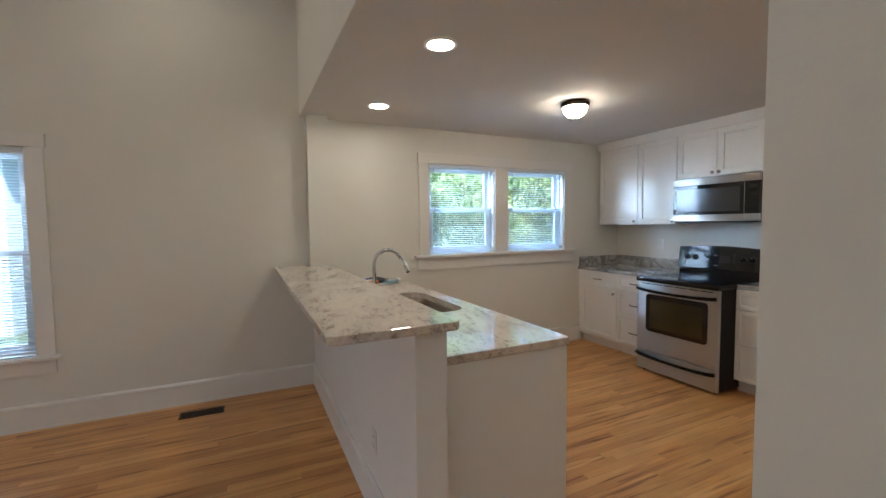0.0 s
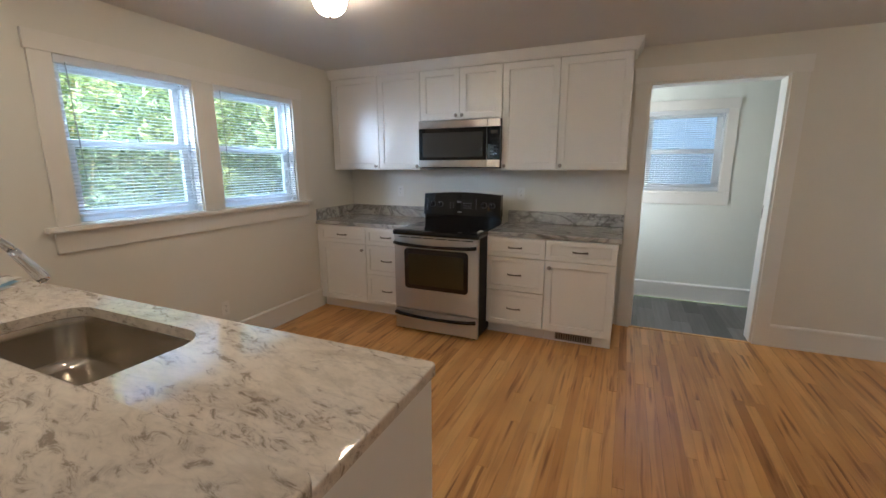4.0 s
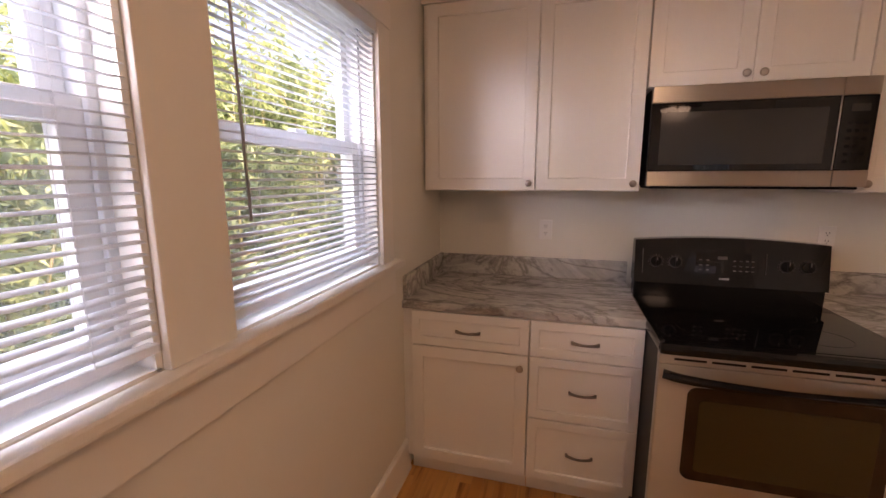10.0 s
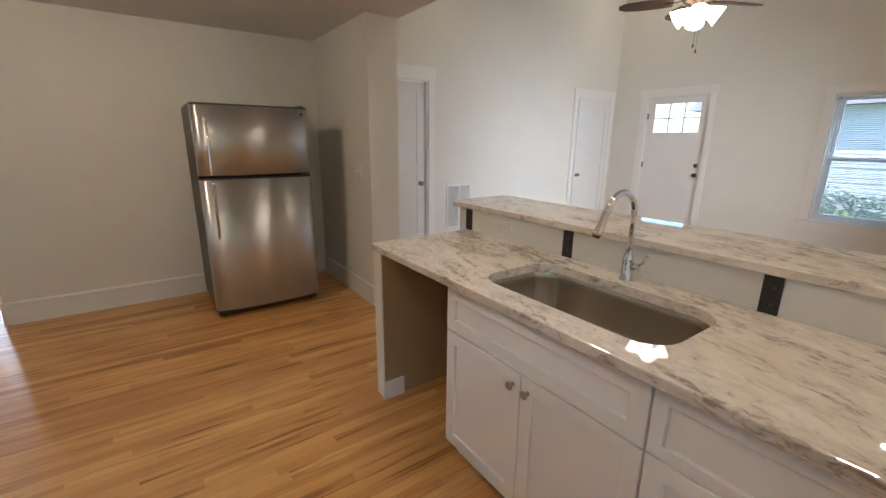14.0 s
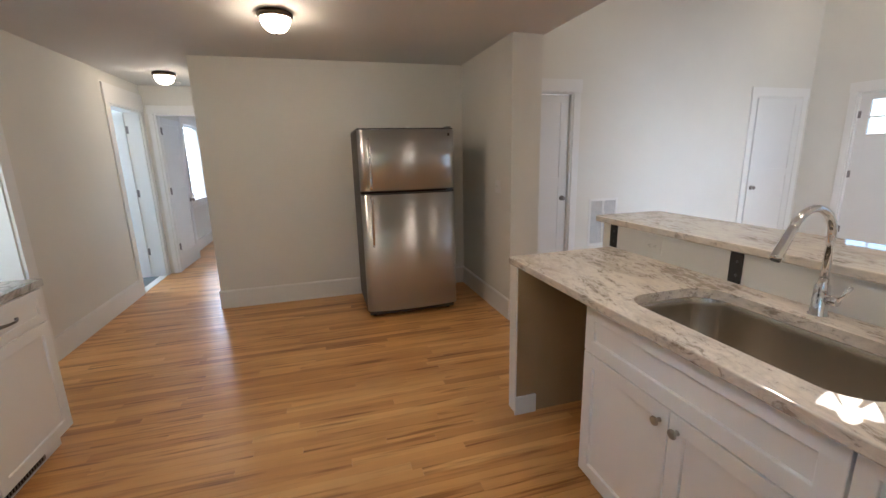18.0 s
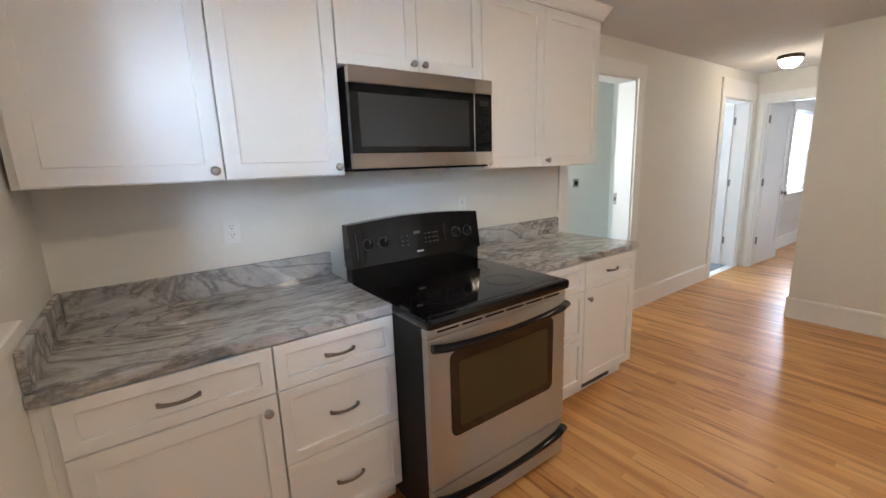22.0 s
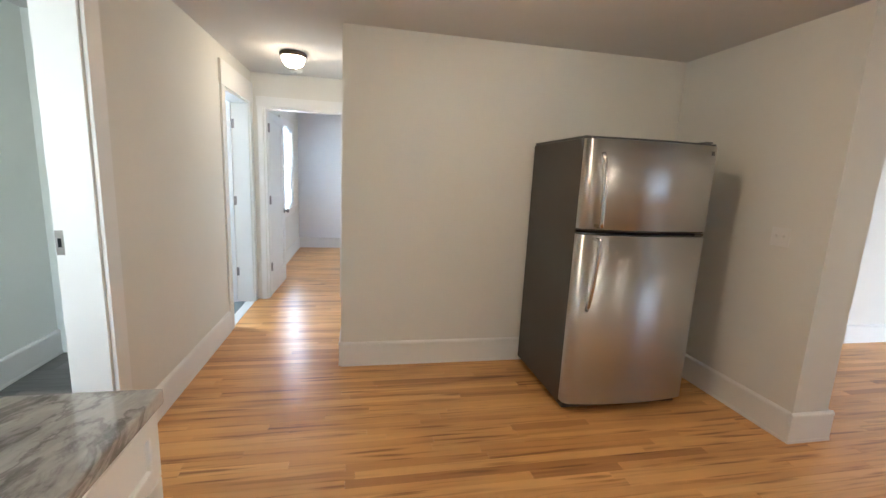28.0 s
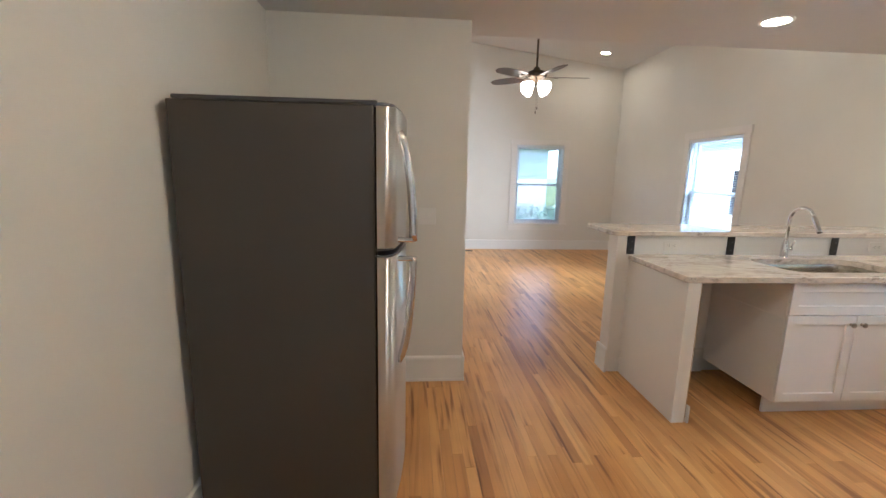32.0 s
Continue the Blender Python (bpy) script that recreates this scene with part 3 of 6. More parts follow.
# ---- windows and blinds ----
def window(name, m, w, h, label, trims=True, horns=0.05):
    """A double-hung vinyl window. Local x along the wall, y outwards, z up from the opening's sill."""
    t = thing(name, m, label, "window", "", "structure")
    bm = bmesh.new()
    for a in ((0, 0.03, 0, h), (w - 0.03, w, 0, h), (0.03, w - 0.03, 0, 0.035), (0.03, w - 0.03, h - 0.03, h)):
        box(bm, a[0], a[1], 0.055, 0.14, a[2], a[3], bevel=0.003)
    part("window_frame", bm, VINYL, t)
    mid = h * 0.5
    for nm, y0, z0, z1 in (("upper_sash", 0.10, mid - 0.02, h - 0.03), ("lower_sash", 0.066, 0.035, mid + 0.02)):
        bm = bmesh.new()
        for a in ((0.03, 0.075, z0, z1), (w - 0.075, w - 0.03, z0, z1), (0.075, w - 0.075, z0, z0 + 0.045), (0.075, w - 0.075, z1 - 0.042, z1)):
            box(bm, a[0], a[1], y0, y0 + 0.032, a[2], a[3], bevel=0.003)
        s = part(nm, bm, VINYL, t)
        p = part("pane", boxed(0.07, w - 0.07, y0 + 0.013, y0 + 0.017, z0 + 0.04, z1 - 0.038), GLASS, s)
        p.visible_shadow = False
        if nm == "lower_sash":
            part("latch", boxed(w / 2 - 0.03, w / 2 + 0.03, y0 - 0.006, y0 + 0.02, z1, z1 + 0.014, bevel=0.004), VINYL, s)
    bm = bmesh.new()
    box(bm, 0.032, w - 0.032, 0.1345, 0.1355, 0.036, mid)
    part("insect_screen", bm, SCREEN, t, "grey insect screen over the lower sash")
    bm = bmesh.new()
    for a in ((-0.001, 0.012, 0, h), (w - 0.012, w + 0.001, 0, h), (0.012, w - 0.012, h - 0.012, h + 0.001)):
        box(bm, a[0], a[1], 0.001, 0.056, a[2], a[3])
    box(bm, 0.0, w, 0.001, 0.056, -0.002, 0.006)
    part("reveal_lining", bm, TRIM, t)
    if trims:
        face = 0.020 if horns else 0.010
        c = 0.105 if horns else 0.09
        bm = bmesh.new()
        box(bm, -c, 0, -face, -0.0005, 0.0, h, bevel=0.003)
        box(bm, w, w + c, -face, -0.0005, 0.0, h, bevel=0.003)
        box(bm, -c - 0.012, w + c + 0.012, -face - 0.004, -0.0005, h, h + 0.10, bevel=0.003)
        part("window_casing", bm, WTRIM, t)
        part("window_sill", boxed(-c - horns, w + c + horns, -0.05 if horns else -0.014, -0.0005, -0.03, 0.0, bevel=0.006), WTRIM, t)
        part("apron", boxed(-c, w + c, 0.001 - face, -0.0005, -0.135, -0.03, bevel=0.003), WTRIM, t)
    return t


def blind(m, w, h, label, gap=0.04, wand=True):
    """A lowered mini blind; local frame as the window's."""
    t = thing("window_blind", m, label, "blind", "mini blinds in the windows")
    part("headrail", boxed(0.004, w - 0.004, -0.016, 0.022, h - 0.045, h - 0.002, bevel=0.002), SLAT, t, "white metal headrail")
    bm = bmesh.new()
    n = 5
    for i in range(n):
        u = i / (n - 1) - 0.5
        for x in (0.008, w - 0.008):
            bm.verts.new((x, u * 0.024, 0.0028 * (1 - (2 * u) ** 2) + u * 0.004))
    bm.verts.ensure_lookup_table()
    for i in range(n - 1):
        f = bm.faces.new([bm.verts[2 * i], bm.verts[2 * i + 1], bm.verts[2 * i + 3], bm.verts[2 * i + 2]])
        f.smooth = True
    g = bmesh.ops.extrude_face_region(bm, geom=bm.faces[:])
    for v in g["geom"]:
        if isinstance(v, bmesh.types.BMVert):
            v.co.z -= 0.0007
    me = finish("slat", bm, SLAT)
    z, rng = h - 0.058, random.Random(int(w * 1000))
    while z > gap + 0.03:
        s = part("slat", me, SLAT, t)
        s.matrix_basis = pose(0, 0.003, z, rng.uniform(-3, 3), rng.uniform(-0.12, 0.12), 0)
        z -= 0.0212
    part("bottom_rail", boxed(0.008, w - 0.008, -0.010, 0.016, gap, gap + 0.018, bevel=0.003), SLAT, t)
    for x in (0.12, w / 2, w - 0.12):
        bm = bmesh.new()
        for y in (-0.0098, 0.0158):
            tube(bm, [(x, y, gap + 0.01), (x, y, h - 0.045)], 0.0007, 4)
        part("ladder_cord", bm, SLAT, t)
    if wand:
        bm = bmesh.new()
        tube(bm, [(0.055, -0.020, h - 0.04), (0.056, -0.024, h - 0.30), (0.066, -0.025, h - 0.68)], 0.0035, 6)
        part("tilt_wand", bm, LIGHT_GREY, t, "thin grey plastic tilt wand")
    return t


for i, (o, lab) in enumerate(((KW1, "white double-hung kitchen window"), (KW2, "white double-hung kitchen window beside the cabinets"))):
    m = pose(o[0], N, o[2])
    window(f"window_{i + 1}", m, o[1] - o[0], o[3] - o[2], lab, trims=False)
    blind(m, o[1] - o[0], o[3] - o[2], "white mini blind lowered with open slats in a kitchen window")
bm = bmesh.new()
for a in ((2.242, KW1[0], 1.15, 2.09), (KW1[1], KW2[0], 1.15, 2.09), (KW2[1], 4.25, 1.15, 2.09)):
    box(bm, a[0], a[1], N - 0.020, N - 0.0005, a[2], a[3], bevel=0.003)
box(bm, 2.232, 4.26, N - 0.024, N - 0.0005, 2.09, 2.19, bevel=0.003)
structure("trim_kitchen_windows", bm, WTRIM, "white painted boards round the paired kitchen windows")
structure("trim_window_sill", boxed(2.183, 4.305, N - 0.055, N - 0.0005, 1.118, 1.15, bevel=0.008), WTRIM, "white painted sill under the paired windows")
structure("trim_window_apron", boxed(2.222, 4.265, N - 0.020, N - 0.0005, 0.998, 1.118, bevel=0.003), WTRIM, "white painted apron board under the sill")
for i, (m, o, lab) in enumerate(((pose(LNW[0], N, LNW[2]), LNW, "white double-hung living room window"),
                                 (pose(W, LWW[0], LWW[2], 0, 0, 90), LWW, "white double-hung living room window near the front door"),
                                 (pose(6.15, LAUW[1], LAUW[2], 0, 0, -90), LAUW, "white double-hung laundry window"),
                                 (pose(E, BEDW[1], BEDW[2], 0, 0, -90), BEDW, "white double-hung bedroom window"))):
    window(f"window_{i + 3}", m, o[1] - o[0], o[3] - o[2], lab, horns=0.0 if i == 2 else 0.03)
    blind(m, o[1] - o[0], o[3] - o[2], "white mini blind lowered with open slats", 0.02, i < 2)


# ---- doors ----
def hinge(parent, x, y, z, mat=None):
    bm = bmesh.new()
    lathe(bm, [(0, -0.048), (0.0065, -0.048), (0.0065, 0.048), (0, 0.048)], pose(x, y, z), 10)
    box(bm, x - 0.026, x + 0.026, y + 0.003, y + 0.0075, z - 0.045, z + 0.045)
    part("hinge", bm, mat or NICKEL, parent, "dark metal butt hinge")


def knob_set(parent, x, y, z, mat, both=True):
    bm = bmesh.new()
    prof = [(0, -0.062), (0.018, -0.061), (0.027, -0.05), (0.027, -0.042), (0.016, -0.03), (0.011, -0.02), (0.011, -0.008), (0.032, -0.006), (0.032, 0), (0, 0)]
    lathe(bm, [(r, zz) for r, zz in prof], pose(x, y, z) @ pose(0, 0, 0, -90), 18)
    if both:
        lathe(bm, [(r, -zz) for r, zz in prof], pose(x, y + 0.035, z) @ pose(0, 0, 0, -90), 18)
    return part("door_knob", bm, mat, parent, "dark round metal door knob")


def panel_door(name, m, w, h, label, hand, mat, panels=((0.55, 0.96), (0.12, 0.50)), knob_z=0.93, lites=False):
    """A door leaf; local x along its width from the hinge, thickness in +y, front to -y."""
    t = thing(name, m, label, "door", "", "structure")
    bm = bmesh.new()
    st, th = 0.115, 0.035
    spans = [(h * a, h * b) for a, b in panels] if not lites else [(1.635, 2.075)]
    box(bm, 0, st, 0, th, 0.012, h, bevel=0.002)
    box(bm, w - st, w, 0, th, 0.012, h, bevel=0.002)
    edges = [0.012] + [v for s in sorted(spans) for v in s] + [h]
    for a, b in zip(edges[::2], edges[1::2]):
        box(bm, st, w - st, 0.0003, th - 0.0003, a, b)
    leaf = part("leaf", bm, mat, t)
    for a, b in spans:
        if lites:
            g = part("glazing", boxed(st, w - st, 0.014, 0.020, a, b), GLASS, leaf)
            g.visible_shadow = False
            bm = bmesh.new()
            for k in (1, 2):
                x = st + (w - 2 * st) * k / 3
                box(bm, x - 0.01, x + 0.01, 0.004, 0.031, a, b, bevel=0.002)
            box(bm, st, w - st, 0.005, 0.030, (a + b) / 2 - 0.01, (a + b) / 2 + 0.01, bevel=0.002)
            part("muntin", bm, mat, leaf)
        else:
            part("panel", boxed(st, w - st, 0.009, th - 0.009, a, b), mat, leaf)
    knob_set(t, w - 0.065, 0, 0.985 if lites else knob_z, BRONZE if lites else PEWTER)
    for z in (0.345, 1.11, 1.895):
        hinge(t, 0.0, -0.006, z, PEWTER)
    return t


panel_door("door_1", pose(E + 0.165, BATH[0] + 0.02, 0, 0, 0, 4), 0.77, 2.095, "white two-panel bathroom door standing open", 1, DOORS)
panel_door("door_2", pose(BED[1] - 0.022, -2.215, 0, 0, 0, -92), 0.77, 2.07, "white two-panel bedroom door standing open", 1, DOORS)
panel_door("door_3", pose(CL[0] + 0.02, LS - 0.012, 0, 0, 0, 0) @ pose(0, 0, 0), 0.84, 2.165, "white two-panel closet door, closed", 1, DOORS)
front = panel_door("door_4", pose(W - 0.045, FD[0] + 0.02, 0, 0, 0, 90), 0.945, 2.165, "white front door with six small panes", 1, DOORS, lites=True)
bm = bmesh.new()
lathe(bm, [(0, -0.03), (0.026, -0.03), (0.03, -0.02), (0.03, 0), (0, 0)], pose(0.88, 0, 1.135) @ pose(0, 0, 0, -90), 18)
part("deadbolt", bm, BRONZE, front, "dark round deadbolt")
panel_door("door_5", pose(C2[1] - 0.02, LS - 0.05, 0, 0, 0, 180) @ pose(0, 0, 0), 0.73, 2.165, "white two-panel living room door, closed", 1, DOORS)


# ---- kitchen cabinets ----
def shaker(x0, x1, z0, z1, rail=0.056, y=0.0):
    """A shaker front standing proud of y: one closed mesh with a sunk panel."""
    bm = bmesh.new()
    c = 0.0022

    def ring(d, yy):
        return [bm.verts.new(p) for p in ((x0 + d, yy, z0 + d), (x1 - d, yy, z0 + d), (x1 - d, yy, z1 - d), (x0 + d, yy, z1 - d))]
    rings = [ring(0, y - 0.0005), ring(0, y - 0.02 + c), ring(c, y - 0.02), ring(rail - 0.001, y - 0.02), ring(rail + 0.0015, y - 0.0175), ring(rail + 0.002, y - 0.0085)]
    for a, b in zip(rings, rings[1:]):
        for i in range(4):
            bm.faces.new([a[i], a[(i + 1) % 4], b[(i + 1) % 4], b[i]])
    bm.faces.new(rings[-1])
    bm.faces.new(rings[0][::-1])
    return bm


def bow_pull(parent, x, z, y=-0.02, span=0.108):
    """A flat arched strap on two round posts, wider at its ends."""
    bm, rows, n = bmesh.new(), [], 12
    for k in range(n + 1):
        u = 2 * k / n - 1
        px, py = x + span * 0.54 * u, y - 0.007 - 0.020 * (1 - u * u)
        hh, th = 0.0062 + 0.0028 * u * u, 0.0028
        rows.append([bm.verts.new((px, py + a, z + b)) for a, b in ((-th, -hh * 0.75), (-th * 1.3, 0.0), (-th, hh * 0.75), (0, hh), (th, hh * 0.75), (th, -hh * 0.75), (0, -hh))])
    for p, q in zip(rows, rows[1:]):
        for i in range(7):
            f = bm.faces.new([p[i], p[(i + 1) % 7], q[(i + 1) % 7], q[i]])
            f.smooth = True
    bm.faces.new(rows[0])
    bm.faces.new(rows[-1][::-1])
    for s in (-0.5, 0.5):
        lathe(bm, [(0, 0), (0.0065, 0), (0.0050, 0.009), (0, 0.011)], pose(x + s * span, y, z) @ pose(0, 0, 0, 90), 10)
    part("pull", bm, PEWTER, parent, "dark pewter bow pull")


def round_knob(parent, x, z, y=-0.02):
    bm = bmesh.new()
    lathe(bm, [(0, 0), (0.009, 0), (0.0065, 0.006), (0.0065, 0.012), (0.013, 0.016), (0.0165, 0.021), (0.015, 0.026), (0.009, 0.029), (0, 0.030)], pose(x, y, z) @ pose(0, 0, 0, 90), 18)
    part("knob", bm, NICKEL, parent, "satin nickel mushroom knob")


def base_cabinet(m, w, label, fronts, depth=0.60, top=0.890, toe=0.105, low=0.0):
    """fronts: (kind, x0, x1, z0, z1, knob side). Local front faces -y."""
    t = thing("base_cabinet", m, label, "cabinet", "kitchen base cabinets")
    part("carcass", boxed(0.0005, w - 0.0005, 0, depth, toe, low or top, bevel=0.0015), CAB, t)
    if low:
        for a in ((0.0005, 0.019, 0, depth), (w - 0.019, w - 0.0005, 0, depth)):
            part("side_panel", boxed(*a, low + 0.0005, top), CAB, t)
        part("front_rail", boxed(0.0195, w - 0.0195, 0, 0.02, low + 0.0005, top), CAB, t)
    part("toe_kick", boxed(0.001, w - 0.001, 0.055, 0.07, 0.0, toe - 0.001), CAB, t)
    for kind, x0, x1, z0, z1, side in fronts:
        if kind == "filler":
            part(kind, boxed(x0, x1, 0.0, 0.02, z0, z1), CAB, t)
            continue
        f = part(kind, shaker(x0, x1, z0, z1, 0.04 if kind == "drawer_front" else 0.056), CAB, t)
        if kind == "drawer_front":
            bow_pull(f, (x0 + x1) / 2, (z0 + z1) / 2)
        elif kind == "door":
            round_knob(f, x0 + 0.035 if side < 0 else x1 - 0.035, z1 - 0.055)
    return t


def wall_cabinet(m, w, z0, z1, label, doors, depth=0.324, knob_z=0.038):
    t = thing("wall_cabinet", m, label, "cabinet", "kitchen wall cabinets")
    part("carcass", boxed(0.0005, w - 0.0005, 0, depth, z0, z1, bevel=0.0015), CAB, t)
    for x0, x1, side in doors:
        f = part("door", shaker(x0, x1, z0 + 0.004, z1 - 0.012, 0.058), CAB, t)
        round_knob(f, x0 + 0.03 if side < 0 else x1 - 0.03, z0 + knob_z)
    return t


FX, UX = 4.40, 4.73
G = 0.0025
DRAW = lambda x0, x1: [("drawer_front", x0, x1, 0.718, 0.885, 0), ("drawer_front", x0, x1, 0.421, 0.713, 0), ("drawer_front", x0, x1, 0.110, 0.416, 0)]
base_cabinet(pose(FX, 4.625, 0, 0, 0, -90), 0.585, "white shaker base cabinet, one drawer over one door, in the corner",
             [("filler", -0.0195, 0.0, 0.105, 0.890, 0), ("drawer_front", 0.028, 0.585 - G, 0.718, 0.885, 0), ("door", 0.028, 0.585 - G, 0.110, 0.713, 1)])
base_cabinet(pose(FX, 4.039, 0, 0, 0, -90), 0.470, "white shaker three-drawer base cabinet beside the range", DRAW(G, 0.470 - G))
base_cabinet(pose(FX, 2.790, 0, 0, 0, -90), 0.505, "white shaker three-drawer base cabinet beside the range", DRAW(G, 0.505 - G))
right_cab = base_cabinet(pose(FX, 2.284, 0, 0, 0, -90), 0.545, "white shaker base cabinet with drawer, door and plinth vent",
                         [("drawer_front", G, 0.542, 0.718, 0.885, 0), ("door", G, 0.542, 0.110, 0.713, -1)])
bm = bmesh.new()
box(bm, 0.10, 0.40, 0.0485, 0.0545, 0.018, 0.078)
vent = part("toe_vent", bm, PEWTER, right_cab, "dark metal toe-kick vent")
for k in range(14):
    part("vent_slot", boxed(0.115 + k * 0.0195, 0.121 + k * 0.0195, 0.0455, 0.0484, 0.026, 0.070), BLACK_MATT, vent)
wall_cabinet(pose(UX, 4.635, 0, 0, 0, -90), 1.052, 1.44, 2.36, "white shaker two-door wall cabinet in the corner", [(0.022, 0.575, 1), (0.58, 1.052 - G, 1)])
wall_cabinet(pose(UX, 3.582, 0, 0, 0, -90), 0.808, 1.898, 2.36, "white shaker short two-door cabinet above the microwave", [(G, 0.4030, 1), (0.4055, 0.808 - G, -1)])
wall_cabinet(pose(UX, 2.773, 0, 0, 0, -90), 1.04, 1.44, 2.36, "white shaker two-door wall cabinet at the doorway", [(G, 0.487, -1), (0.492, 1.037, -1)])
bm = bmesh.new()
prof = [(0.0, 2.352), (-0.022, 2.352), (-0.026, 2.366), (-0.034, 2.378), (-0.052, 2.412), (-0.060, 2.430), (-0.060, 2.4385), (0.0, 2.4385)]
rows = [[bm.verts.new((UX + d, 4.64, z)) for d, z in prof], [bm.verts.new((UX + d, 1.733 + d, z)) for d, z in prof], [bm.verts.new((E - 0.002, 1.733 + d, z)) for d, z in prof]]
for a, b in zip(rows, rows[1:]):
    for i in range(len(prof) - 1):
        bm.faces.new([a[i], a[i + 1], b[i + 1], b[i]])
bmesh.ops.holes_fill(bm, edges=bm.edges)
solid("crown_moulding", bm, CAB, "white crown moulding closing the cabinets to the ceiling", "moulding")


# ---- counters ----
def slab(bm, x0, x1, y0, y1, z0, z1, b=0.007):
    return box(bm, x0, x1, y0, y1, z0, z1, bevel=b)


def counter(y0, y1, label, corner):
    c = thing("countertop", pose(4.7, (y0 + y1) / 2, 0.8915), label, "countertop", "stone counters by the range")
    i = Matrix.Translation((-4.7, -(y0 + y1) / 2, -0.8915))
    for nm, args in (("slab", (4.376, E - 0.001, y0, y1, 0.8915, 0.930)), ("backsplash", (E - 0.022, E - 0.001, y0 + 0.004, y1 - (0.024 if corner else 0.004), 0.9305, 1.045))) + \
            ((("backsplash", (4.392, E - 0.001, y1 - 0.0215, y1 - 0.001, 0.9305, 1.045)),) if corner else ()):
        bm = slab(bmesh.new(), *args, 0.006 if nm == "slab" else 0.003)
        bmesh.ops.transform(bm, matrix=i, verts=bm.verts)
        part(nm, bm, STONE_GREY, c)


counter(3.556, N - 0.001, "grey veined polished granite counter in the corner", True)
counter(1.712, 2.782, "grey veined polished granite counter by the doorway", False)


# ---- range ----
def bar_handle(parent, w, z, y, name, mat, drop=0.014, inset=0.014):
    bm = bmesh.new()
    n = 14
    pts = [(inset + (w - 2 * inset) * k / n, y - 0.016 - 0.028 * math.sin(math.pi * k / n) ** 0.45, z - drop * math.sin(math.pi * k / n) ** 0.6 + drop) for k in range(n + 1)]
    tube(bm, pts, [0.0155 + 0.005 * abs(2 * k / n - 1) for k in range(n + 1)], 12, 0.8)
    return part(name, bm, mat, parent, "dark metallic bowed handle")


def rounded_plate(x0, x1, z0, z1, y0, y1, r):
    """A thin upright plate with rounded corners, its front at y0."""
    bm = bmesh.new()
    rim = []
    for cx, cz, a0 in ((x1 - r, z1 - r, 0), (x0 + r, z1 - r, 90), (x0 + r, z0 + r, 180), (x1 - r, z0 + r, 270)):
        for k in range(7):
            a = math.radians(a0 + k * 15)
            rim.append((cx + r * math.cos(a), cz + r * math.sin(a)))
    front, back = ([bm.verts.new((x, y, z)) for x, z in rim] for y in (y0, y1))
    bm.faces.new(front)
    bm.faces.new(back[::-1])
    for i in range(len(rim)):
        j = (i + 1) % len(rim)
        bm.faces.new([front[j], front[i], back[i], back[j]])
    return bm


